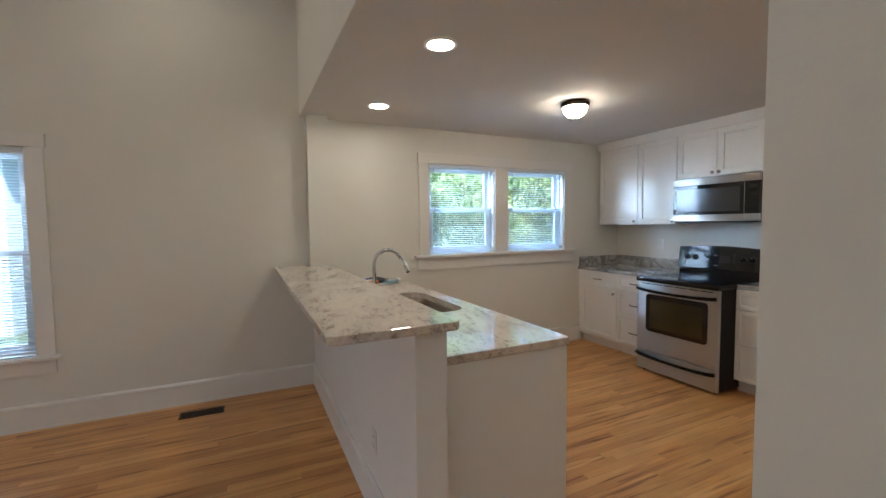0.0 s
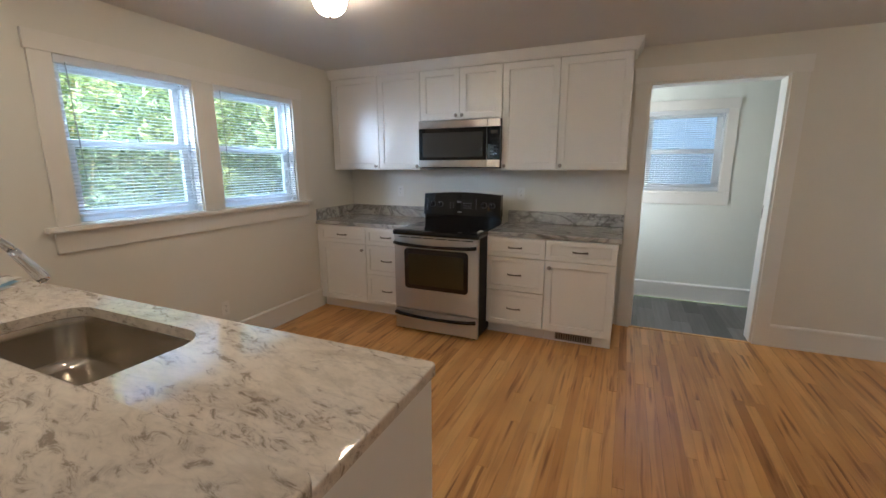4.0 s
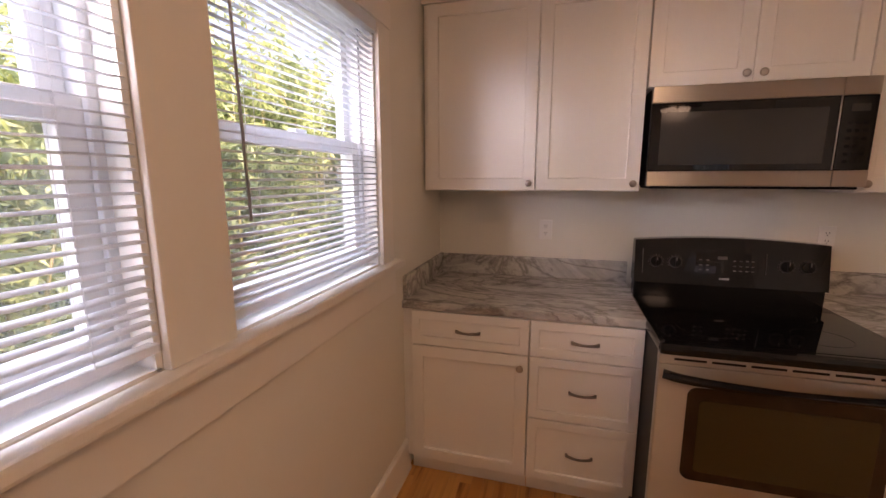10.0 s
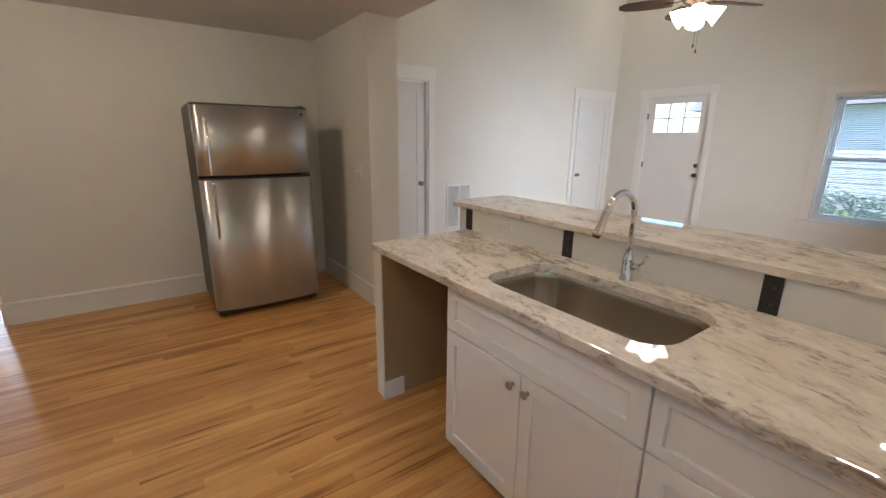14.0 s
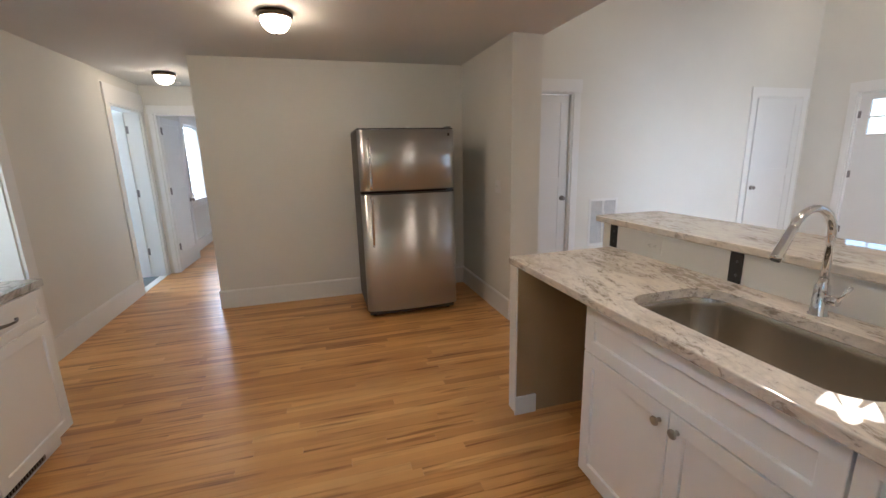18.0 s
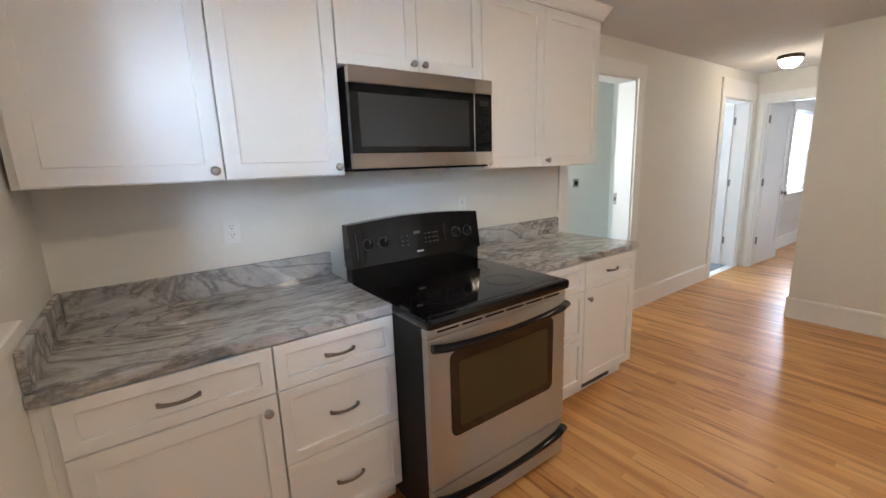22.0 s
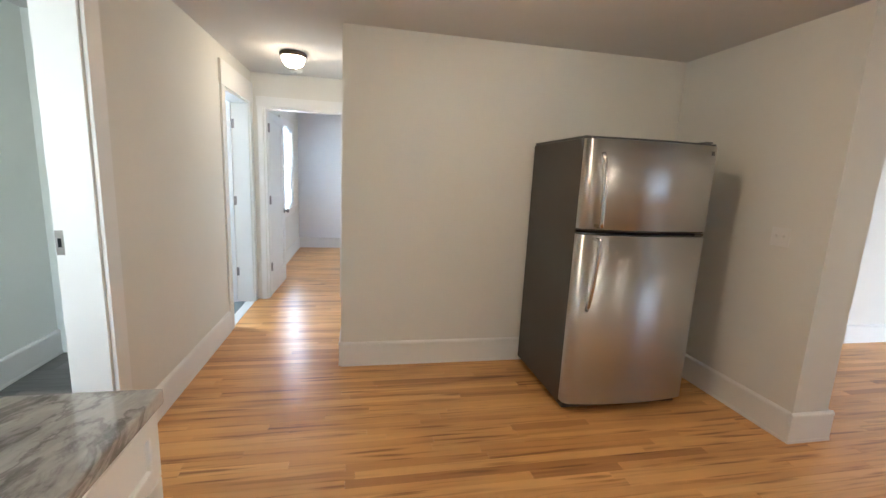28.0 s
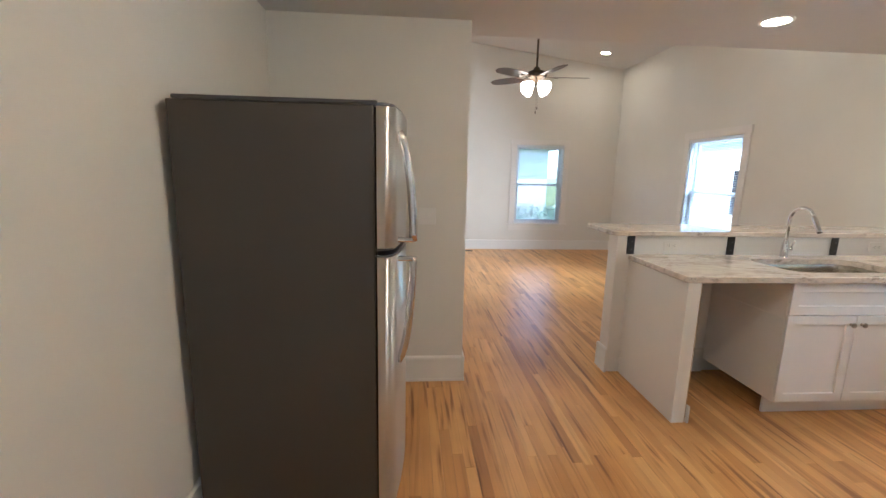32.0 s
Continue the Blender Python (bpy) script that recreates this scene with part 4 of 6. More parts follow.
def cooker(m):
    t = thing("range", m, "black and stainless freestanding electric range standing proud of the cabinets", "stove")
    w, d = 0.792, 0.685
    part("body", boxed(0.004, w - 0.004, 0.03, d, 0.03, 0.906, bevel=0.003), BLACK_MATT, t, "black enamel sides")
    door = part("oven_door", boxed(0.002, w - 0.002, -0.005, 0.029, 0.218, 0.850, bevel=0.006), STEEL_H, t, "brushed stainless oven door")
    wf = part("window_surround", rounded_plate(0.102, w - 0.090, 0.412, 0.775, -0.0075, -0.0045, 0.035), OVEN_FRAME, door, "dark brown glass surround")
    part("window_pane", rounded_plate(0.142, w - 0.130, 0.450, 0.728, -0.0090, -0.0077, 0.016), OVEN_GLASS, wf)
    bar_handle(door, w, 0.806, -0.005, "door_handle", BLACK)
    vb = bmesh.new()
    for k in range(6):
        box(vb, 0.05 + k * 0.118, 0.152 + k * 0.118, -0.0055, -0.0035, 0.868, 0.876)
    part("vent", vb, BLACK_MATT, door)
    part("trim_strip", boxed(0.002, w - 0.002, -0.004, 0.029, 0.8515, 0.888, bevel=0.004), STEEL_H, t)
    drawer = part("storage_drawer", boxed(0.002, w - 0.002, -0.005, 0.029, 0.026, 0.212, bevel=0.006), STEEL_H, t, "brushed stainless drawer")
    bar_handle(drawer, w, 0.166, -0.005, "drawer_handle", BLACK)
    cb = bmesh.new()
    box(cb, -0.004, w + 0.004, -0.026, d - 0.06, 0.889, 0.936, bevel=0.018)
    top = part("cooktop", cb, BLACK, t, "black cooktop rim")
    part("glass_top", boxed(0.026, w - 0.026, 0.010, d - 0.095, 0.9325, 0.9375, bevel=0.001), GLASS_BLACK, top)
    for x, y, r in ((0.2, 0.17, 0.105), (0.56, 0.17, 0.09), (0.2, 0.44, 0.085), (0.56, 0.44, 0.11)):
        rb = bmesh.new()
        lathe(rb, [(r, 0.0), (r, 0.0004), (r - 0.003, 0.0004), (r - 0.003, 0.0)], pose(x, y, 0.9376), 40)
        part("burner_ring", rb, RING_GREY, top, "faint grey burner ring")
    gb = bmesh.new()
    n = 12
    for k in range(n):
        x0, x1 = w * k / n, w * (k + 1) / n
        za, zb = (1.208 + 0.020 * math.sin(math.pi * q / n) for q in (k, k + 1))
        vs = [gb.verts.new(p) for p in ((x0, d - 0.085, 1.005), (x1, d - 0.085, 1.005), (x1, d - 0.055, zb), (x0, d - 0.055, za), (x0, d, 1.005), (x1, d, 1.005), (x1, d, zb), (x0, d, za))]
        for f in ((0, 1, 2, 3), (7, 6, 5, 4), (3, 2, 6, 7), (4, 5, 1, 0)):
            gb.faces.new([vs[i] for i in f])
        if k in (0, n - 1):
            gb.faces.new([vs[i] for i in ((0, 3, 7, 4) if k == 0 else (1, 5, 6, 2))])
    bmesh.ops.remove_doubles(gb, verts=gb.verts, dist=1e-5)
    guard = part("backguard", gb, BLACK, t, "glossy black curved control panel")
    part("riser", boxed(0.004, w - 0.004, d - 0.07, d, 0.930, 1.004, bevel=0.004), BLACK, t)
    tilt = math.degrees(math.atan2(0.03, 0.2))
    for x in (0.095, 0.178, 0.628, 0.708):
        kb = bmesh.new()
        km = pose(x, d - 0.071, 1.108) @ pose(0, 0, 0, 90 - tilt)
        lathe(kb, [(0, 0), (0.026, 0), (0.024, 0.012), (0.020, 0.017), (0, 0.018)], km, 20)
        grip = boxed(-0.004, 0.004, -0.021, 0.021, 0.0175, 0.030, bevel=0.002)
        bmesh.ops.transform(grip, matrix=km, verts=grip.verts)
        kn = part("control_knob", kb, BLACK_MATT, guard, "black control knob")
        part("grip", grip, BLACK_MATT, kn)
        mark = bmesh.new()
        box(mark, -0.0015, 0.0015, 0.004, 0.020, 0.0302, 0.0306)
        bmesh.ops.transform(mark, matrix=km, verts=mark.verts)
        part("pointer", mark, LIGHT_GREY, kn)
        rim = bmesh.new()
        lathe(rim, [(0.0262, 0.0), (0.0285, 0.0), (0.0285, 0.003), (0.0262, 0.003)], km, 20)
        part("skirt", rim, CHAR, kn, "grey knob skirt")
        ring = bmesh.new()
        for a in range(11):
            ang = math.radians(-30 + a * 24)
            c, s = math.cos(ang) * 0.033, math.sin(ang) * 0.033
            box(ring, c - 0.0018, c + 0.0018, s - 0.0018, s + 0.0018, 0.0008, 0.0014)
        bmesh.ops.transform(ring, matrix=km, verts=ring.verts)
        part("dial_scale", ring, MARKING, guard)["kind"] = "stuff"
    pm = pose(0, d - 0.071, 1.108) @ pose(0, 0, 0, 90 - tilt)
    pb = bmesh.new()
    box(pb, 0.265, 0.515, -0.045, 0.05, 0.0012, 0.0022)
    bmesh.ops.transform(pb, matrix=pm, verts=pb.verts)
    disp = part("display", pb, GLASS_BLACK, guard, "black display window")
    kb = bmesh.new()
    for gx in (0.285, 0.315, 0.425, 0.45, 0.475, 0.498):
        for gy in (-0.03, -0.008, 0.016):
            box(kb, gx - 0.006, gx + 0.006, gy - 0.0025, gy + 0.0025, 0.0024, 0.0028)
    box(kb, 0.355, 0.395, 0.02, 0.035, 0.0024, 0.0028)
    box(kb, 0.549, 0.552, -0.04, 0.055, 0.0012, 0.0030)
    box(kb, 0.035, 0.038, -0.06, 0.06, 0.0012, 0.0030)
    bmesh.ops.transform(kb, matrix=pm, verts=kb.verts)
    part("keypad", kb, MARKING, disp)["kind"] = "stuff"
    lb = bmesh.new()
    box(lb, 0.365, 0.405, -0.075, -0.066, 0.0012, 0.0022)
    bmesh.ops.transform(lb, matrix=pm, verts=lb.verts)
    part("badge", lb, LIGHT_GREY, guard)
    for x in (0.05, w - 0.05):
        for y in (0.06, d - 0.06):
            fb = bmesh.new()
            lathe(fb, [(0, 0), (0.018, 0), (0.018, 0.012), (0.008, 0.014), (0.008, 0.036), (0, 0.036)], pose(x, y, 0), 12)
            part("foot", fb, BLACK_MATT, t)
    return t


cooker(pose(4.146, 3.571, 0, 0, 0, -90))


def microwave(m):
    t = thing("microwave", m, "stainless and black over-the-range microwave under the short cabinet", "microwave")
    w, z0, z1, d = 0.80, 1.468, 1.890, 0.395
    part("body", boxed(0.003, w - 0.003, 0.02, d, z0, z1, bevel=0.003), BLACK_MATT, t)
    zt, zb, seam = 1.822, 1.532, w - 0.118
    for x0, x1 in ((0, seam - 0.001), (seam + 0.001, w)):
        part("top_band", boxed(x0, x1, -0.014, 0.0198, zt, z1, bevel=0.004), STEEL_H, t, "brushed stainless top band")
        part("bottom_band", boxed(x0, x1, -0.014, 0.0198, z0, zb, bevel=0.004), STEEL_H, t, "brushed stainless bottom band")
    door = part("door", boxed(0, seam - 0.001, -0.010, 0.0198, zb + 0.001, zt - 0.001, bevel=0.003), GLASS_BLACK, t, "black glass door")
    part("window_screen", boxed(0.040, seam - 0.040, -0.0122, -0.0102, zb + 0.028, zt - 0.040, bevel=0.0006), MW_GLASS, door, "smoked grey window")
    pan = part("control_panel", boxed(seam + 0.001, w, -0.010, 0.0198, zb + 0.001, zt - 0.001, bevel=0.003), GLASS_BLACK, t, "black control panel")
    part("door_edge", boxed(seam - 0.0055, seam - 0.0015, -0.0135, -0.0102, zb + 0.002, zt - 0.002), LIGHT_GREY, door, "thin bright edge of the door")
    part("clock_window", boxed(seam + 0.032, w - 0.024, -0.0114, -0.0102, zt - 0.062, zt - 0.034), MW_GLASS, pan)
    for r in range(6):
        for c in range(3):
            x0 = seam + 0.026 + c * 0.026
            part("key", boxed(x0, x0 + 0.016, -0.0112, -0.0102, zb + 0.028 + r * 0.030, zb + 0.040 + r * 0.030), BLACK_MATT, pan)
    part("vent_grille", boxed(0.015, w - 0.015, 0.01, 0.22, z0 - 0.012, z0 - 0.001, bevel=0.003), BLACK_MATT, t)
    part("task_light", boxed(0.30, 0.50, 0.24, 0.30, z0 - 0.006, z0 - 0.001, bevel=0.002), LIGHT_GREY, t)
    return t


microwave(pose(4.657, 3.568, 0, 0, 0, -90))


# ---- refrigerator ----
def bowed(x0, x1, y0, z0, z1, bulge, n=30):
    """A door slab with a curved front at +y."""
    bm = bmesh.new()
    cols = []
    for k in range(n + 1):
        u = (1 - math.cos(math.pi * k / n)) / 2
        x = x0 + (x1 - x0) * u
        e = min(1.0, min(u, 1 - u) * (x1 - x0) / 0.045)
        y = y0 + bulge * (1 - (2 * u - 1) ** 2) + 0.035 * math.sqrt(max(0.0, 1 - (1 - e) ** 2))
        cols.append([bm.verts.new((x, y0 - 0.030, z0)), bm.verts.new((x, y, z0)), bm.verts.new((x, y, z1)), bm.verts.new((x, y0 - 0.030, z1))])
    for a, b in zip(cols, cols[1:]):
        for i in range(4):
            f = bm.faces.new([a[i], b[i], b[(i + 1) % 4], a[(i + 1) % 4]])
            f.smooth = i == 1
    bm.faces.new(cols[0])
    bm.faces.new(cols[-1][::-1])
    return bm


def fridge(m):
    t = thing("refrigerator", m, "stainless top-freezer refrigerator with dark grey sides in the alcove", "refrigerator")
    w, h = 0.872, 1.748
    part("cabinet", boxed(0.004, w - 0.004, 0, 0.722, 0.045, h - 0.022, bevel=0.006), GREY_SIDE, t, "dark grey textured steel cabinet")
    part("gasket", boxed(0.008, w - 0.008, 0.7225, 0.7295, 0.07, h - 0.03), BLACK_MATT, t)
    for nm, z0, z1 in (("freezer_door", 1.199, h - 0.026), ("fresh_food_door", 0.075, 1.163)):
        d = part(nm, bowed(0.0, w, 0.760, z0, z1, 0.040), STEEL, t, "brushed stainless bowed door")
        hb = bmesh.new()
        a, b = (1.215, 1.640) if nm == "freezer_door" else (0.70, 1.150)
        n = 14
        pts = []
        for k in range(n + 1):
            u = k / n
            s = math.sin(math.pi * min(1, u * 0.5 + (0.0 if nm == "freezer_door" else 0.5)))
            out = 0.062 * math.cos(math.pi / 2 * (u if nm == "freezer_door" else 1 - u)) ** 0.55
            pts.append((w - 0.085, 0.806 + out, a + (b - a) * u))
        tube(hb, pts, [0.0115] * (n + 1), 10, 1.5, (0, 1, 0))
        box(hb, w - 0.097, w - 0.073, 0.80, 0.87, *((a - 0.004, a + 0.016) if nm == "freezer_door" else (b - 0.016, b + 0.004)), bevel=0.006)
        part("handle", hb, HANDLE, d, "long curved stainless handle")
        part("door_cap", bowed(0.003, w - 0.003, 0.752, z1, z1 + 0.012, 0.039) if nm == "freezer_door" else bowed(0.003, w - 0.003, 0.752, z1, z1 + 0.008, 0.039), CHAR, d)
        if nm == "freezer_door":
            part("door_base", bowed(0.003, w - 0.003, 0.752, z0 - 0.010, z0, 0.039), CHAR, d)
            part("badge", boxed(0.055, 0.075, 0.815, 0.818, 1.665, 1.69), CHAR, d)
    part("top_cap", boxed(0.002, w - 0.002, 0.02, 0.735, h - 0.0215, h - 0.006, bevel=0.006), CHAR, t, "dark grey top cap")
    part("hinge_cover", boxed(0.02, 0.07, 0.68, 0.755, h - 0.006, h + 0.003, bevel=0.004), CHAR, t)
    part("hinge_pin_cover", boxed(0.012, 0.075, 0.72, 0.78, 1.168, 1.184, bevel=0.004), CHAR, t)
    part("kick_grille", boxed(0.02, w - 0.02, 0.64, 0.75, 0.02, 0.068, bevel=0.004), CHAR, t)
    for x in (0.07, w - 0.07):
        for y in (0.08, 0.70):
            fb = bmesh.new()
            lathe(fb, [(0, 0), (0.02, 0), (0.02, 0.03), (0.01, 0.032), (0.01, 0.046), (0, 0.046)], pose(x, y, 0), 12)
            part("roller_foot", fb, BLACK_MATT, t)
    return t


fridge(pose(1.763, -0.275, 0))


# ---- peninsula ----
structure("wall_peninsula", boxed(1.18, 1.31, 2.088, N - 0.0005, 0, 1.070, bevel=0.002), TRIM, "white painted half wall under the bar")


def stone_slab(x0, x1, y0, y1, z0, z1, hole=None, radius=0.1, r=0.02):
    """A slab with eased edges and rounded corners, with a rounded rectangular cut-out or none."""
    inner = []
    if hole:
        hx0, hx1, hy0, hy1 = hole
        for cx, cy, a0 in ((hx1 - radius, hy1 - radius, 0), (hx0 + radius, hy1 - radius, 90), (hx0 + radius, hy0 + radius, 180), (hx1 - radius, hy0 + radius, 270)):
            for k in range(9):
                a = math.radians(a0 + k * 11.25)
                inner.append((cx + radius * math.cos(a), cy + radius * math.sin(a)))
    c = 0.005
    outer = []
    for cx, cy, a0 in ((x1 - r, y1 - r, 0), (x0 + r, y1 - r, 90), (x0 + r, y0 + r, 180), (x1 - r, y0 + r, 270)):
        for k in range(5):
            a = math.radians(a0 + k * 22.5)
            outer.append((cx, cy, math.cos(a), math.sin(a)))
    bm = bmesh.new()
    loops = [[bm.verts.new((cx + (r - d) * ca, cy + (r - d) * sa, z)) for cx, cy, ca, sa in outer] for d, z in ((c, z0), (0, z0 + c), (0, z1 - c), (c * 0.3, z1 - c * 0.3), (c, z1))]
    hl = [[bm.verts.new((x, y, z)) for x, y in inner] for z in (z0, z1)]
    for a, b in list(zip(loops, loops[1:])) + [tuple(hl)]:
        for i in range(len(a)):
            j = (i + 1) % len(a)
            bm.faces.new([a[i], a[j], b[j], b[i]])
    if not hole:
        bm.faces.new(loops[0][::-1])
        bm.faces.new(loops[-1])
        return bm
    for o, h in ((loops[0], hl[0]), (loops[-1], hl[1])):
        vs = o + h
        for tri in tessellate_polygon([[v.co for v in o], [v.co for v in h]]):
            try:
                bm.faces.new([vs[i] for i in tri])
            except ValueError:
                pass
    return bm


SK = (1.458, 1.878, 2.955, 3.740)
pen = solid("peninsula_counter", stone_slab(1.3105, 2.000, 2.175, N - 0.001, 0.8915, 0.930, SK, 0.11), STONE_WARM, "beige and grey polished granite counter with undermount sink", "countertop")
bar = solid("bar_counter", stone_slab(0.860, 1.349, 2.040, N - 0.001, 1.0705, 1.105, r=0.03), STONE_WARM, "beige and grey polished granite raised bar", "countertop")


def sink():
    t = thing("sink", pose(1.668, 3.3475, 0.686), "brushed stainless undermount single-bowl sink", "sink")
    bm = bmesh.new()
    hx, hy = (SK[1] - SK[0]) / 2, (SK[3] - SK[2]) / 2
    rings = []
    for grow, rad, z in ((0.022, 0.13, 0.204), (0.006, 0.115, 0.2045), (0.004, 0.113, 0.20), (0.0, 0.11, 0.17), (-0.012, 0.105, 0.045), (-0.022, 0.10, 0.022), (-0.045, 0.085, 0.006), (-0.10, 0.06, 0.001)):
        pts = []
        for sx, sy, a0 in ((1, 1, 0), (-1, 1, 90), (-1, -1, 180), (1, -1, 270)):
            for k in range(9):
                a = math.radians(a0 + k * 11.25)
                pts.append(bm.verts.new((sx * (hx + grow - rad) + rad * math.cos(a), sy * (hy + grow - rad) + rad * math.sin(a), z)))
        rings.append(pts)
    for a, b in zip(rings, rings[1:]):
        for i in range(36):
            f = bm.faces.new([a[i], a[(i + 1) % 36], b[(i + 1) % 36], b[i]])
            f.smooth = True
    f = bm.faces.new(rings[-1])
    g = bmesh.ops.extrude_face_region(bm, geom=bm.faces[:])
    for v in g["geom"]:
        if isinstance(v, bmesh.types.BMVert):
            v.co.z -= 0.0012
    part("bowl", bm, SINK, t)
    bm = bmesh.new()
    lathe(bm, [(0, 0.002), (0.03, 0.002), (0.034, 0.004), (0.043, 0.0065), (0.045, 0.0045), (0.045, 0.001)], pose(-0.03, -0.02, 0), 24)
    d = part("drain", bm, CHROME, t, "chrome basket drain")
    bm = bmesh.new()
    for k in range(8):
        a = k * math.pi / 4
        lathe(bm, [(0, 0.0022), (0.005, 0.0022), (0.005, 0.0028), (0, 0.0028)], pose(-0.03 + 0.02 * math.cos(a), -0.02 + 0.02 * math.sin(a), 0), 8)
    part("drain_holes", bm, BLACK_MATT, d)


sink()


def faucet(m):
    t = thing("faucet", m, "chrome gooseneck pull-down faucet with side lever", "faucet")
    bm = bmesh.new()
    lathe(bm, [(0, 0), (0.029, 0), (0.029, 0.004), (0.024, 0.008), (0.023, 0.09), (0.0215, 0.105), (0.015, 0.116), (0.0135, 0.13), (0, 0.13)], None, 24)
    body = part("body", bm, CHROME, t)
    bm = bmesh.new()
    pts = [(0, 0, 0.12), (0, 0, 0.27)] + [(0.095 - 0.095 * math.cos(a), 0, 0.275 + 0.095 * math.sin(a)) for a in [math.radians(k * 13) for k in range(1, 13)]]
    tube(bm, pts, 0.0125, 14, 1.0, (0, 1, 0))
    neck = part("neck", bm, CHROME, t)
    e, d = Vector(pts[-1]), (Vector(pts[-1]) - Vector(pts[-2])).normalized()
    bm = bmesh.new()
    tube(bm, [e - d * 0.004, e + d * 0.015, e + d * 0.05, e + d * 0.10, e + d * 0.115], [0.0135, 0.0145, 0.0155, 0.0185, 0.0175], 16, 1.0, (0, 1, 0))
    head = part("spray_head", bm, CHROME, neck)
    bm = bmesh.new()
    tube(bm, [e + d * 0.1145, e + d * 0.117], 0.0135, 14, 1.0, (0, 1, 0))
    part("spray_face", bm, BLACK_MATT, head)
    bm = bmesh.new()
    tube(bm, [(0, 0.018, 0.062), (0, 0.05, 0.062)], [0.017, 0.016], 16)
    tube(bm, [(0, 0.045, 0.064), (-0.004, 0.058, 0.085), (-0.006, 0.074, 0.118)], [0.007, 0.006, 0.0075], 10)
    part("lever", bm, CHROME, body)


faucet(pose(1.388, 3.33, 0.930))

for y in (2.19, 2.965, 3.80, 4.47):
    t = thing("bar_bracket", pose(1.3105, y, 0.930), "flat black steel bracket carrying the bar top", "bracket", "brackets under the bar")
    part("upright", boxed(0.0, 0.007, -0.028, 0.028, 0.0005, 0.140, bevel=0.001), IRON, t)
    for z in (0.035, 0.095):
        bm = bmesh.new()
        lathe(bm, [(0, 0), (0.006, 0), (0.0045, 0.003), (0, 0.0035)], pose(0.007, 0.006, z) @ pose(0, 0, 0, 0, 90, 0), 10)
        part("screw", bm, CHAR, t)

leg = thing("end_panel", pose(1.65, 2.226, 0), "white peninsula end panel, raw brown on its inner face", "panel")
part("panel", boxed(-0.339, 0.340, -0.036, 0.046, 0, 0.891, bevel=0.002), TRIM, leg)
part("inner_lining", boxed(-0.320, 0.333, 0.0465, 0.055, 0.0, 0.888), RAW, leg, "raw brown hardboard lining")
part("foot_block", boxed(0.215, 0.350, 0.0555, 0.070, 0, 0.112, bevel=0.003), TRIM, leg)
PX = 1.950
base_cabinet(pose(PX, 2.864, 0, 0, 0, 90), 0.910, "white shaker sink base cabinet with two doors",
             [("false_front", G, 0.910 - G, 0.684, 0.885, 0), ("door", G, 0.4535, 0.110, 0.679, 1), ("door", 0.4565, 0.910 - G, 0.110, 0.679, -1)], depth=0.635, low=0.655)
base_cabinet(pose(PX, 3.776, 0, 0, 0, 90), 0.835, "white shaker base cabinet with one drawer and two doors",
             [("drawer_front", G, 0.835 - G, 0.684, 0.885, 0), ("door", G, 0.416, 0.110, 0.679, 1), ("door", 0.419, 0.835 - G, 0.110, 0.679, -1)], depth=0.635)


# ---- lamps ----
def ceiling_lamp(m, glass=DOME):
    m = m @ Matrix.Diagonal((0.87, 0.87, 0.9, 1.0))
    t = thing("ceiling_light", m, "lit alabaster glass dome light with dark bronze rim", "ceiling light", "flush ceiling lights")
    bm = bmesh.new()
    lathe(bm, [(0.0000, -0.001), (0.1140, -0.001), (0.1277, -0.012), (0.1307, -0.028), (0.1216, -0.044), (0.1125, -0.046), (0.1110, -0.030), (0.0000, -0.030)], None, 40)
    part("rim", bm, BRONZE, t, "dark bronze pan")
    bm = bmesh.new()
    lathe(bm, [(0.1102, -0.034), (0.1087, -0.060), (0.0973, -0.092), (0.0745, -0.118), (0.0418, -0.134), (0.0091, -0.139), (0.0000, -0.139)], None, 40)
    part("dome", bm, glass, t, "glowing alabaster glass dome")
    bm = bmesh.new()
    lathe(bm, [(0.0000, -0.139), (0.0091, -0.140), (0.0099, -0.147), (0.0053, -0.153), (0.0000, -0.156)], None, 14)
    part("finial", bm, BRONZE, t)


for x, y in ((3.085, 3.325), (3.168, 1.053), (4.49, -1.19)):
    ceiling_lamp(pose(x, y, H), DOME if y > 0 else HALL_DOME)


def can_light(m, group):
    t = thing("recessed_light", m, "lit round recessed ceiling light with white trim", "recessed light", group)
    bm = bmesh.new()
    lathe(bm, [(0.092, -0.0005), (0.092, -0.004), (0.086, -0.007), (0.074, -0.006), (0.070, -0.002)], None, 32)
    part("trim_ring", bm, PLASTIC, t)
    bm = bmesh.new()
    lathe(bm, [(0.0705, -0.003), (0.04, -0.0035), (0, -0.0035)], None, 32)
    part("lens", bm, CAN, t)


for x, y in ((1.63, 2.79), (1.66, 4.05)):
    can_light(pose(x, y, H), "kitchen recessed lights")
tilt_c = -math.degrees(math.atan(0.125))
for x, y in ((-3.30, 3.93), (0.10, 3.93), (-3.30, 0.45), (0.10, 0.45)):
    can_light(pose(x, y, 3.52 + 0.125 * (N - y), tilt_c, 0, 0), "living room recessed lights")


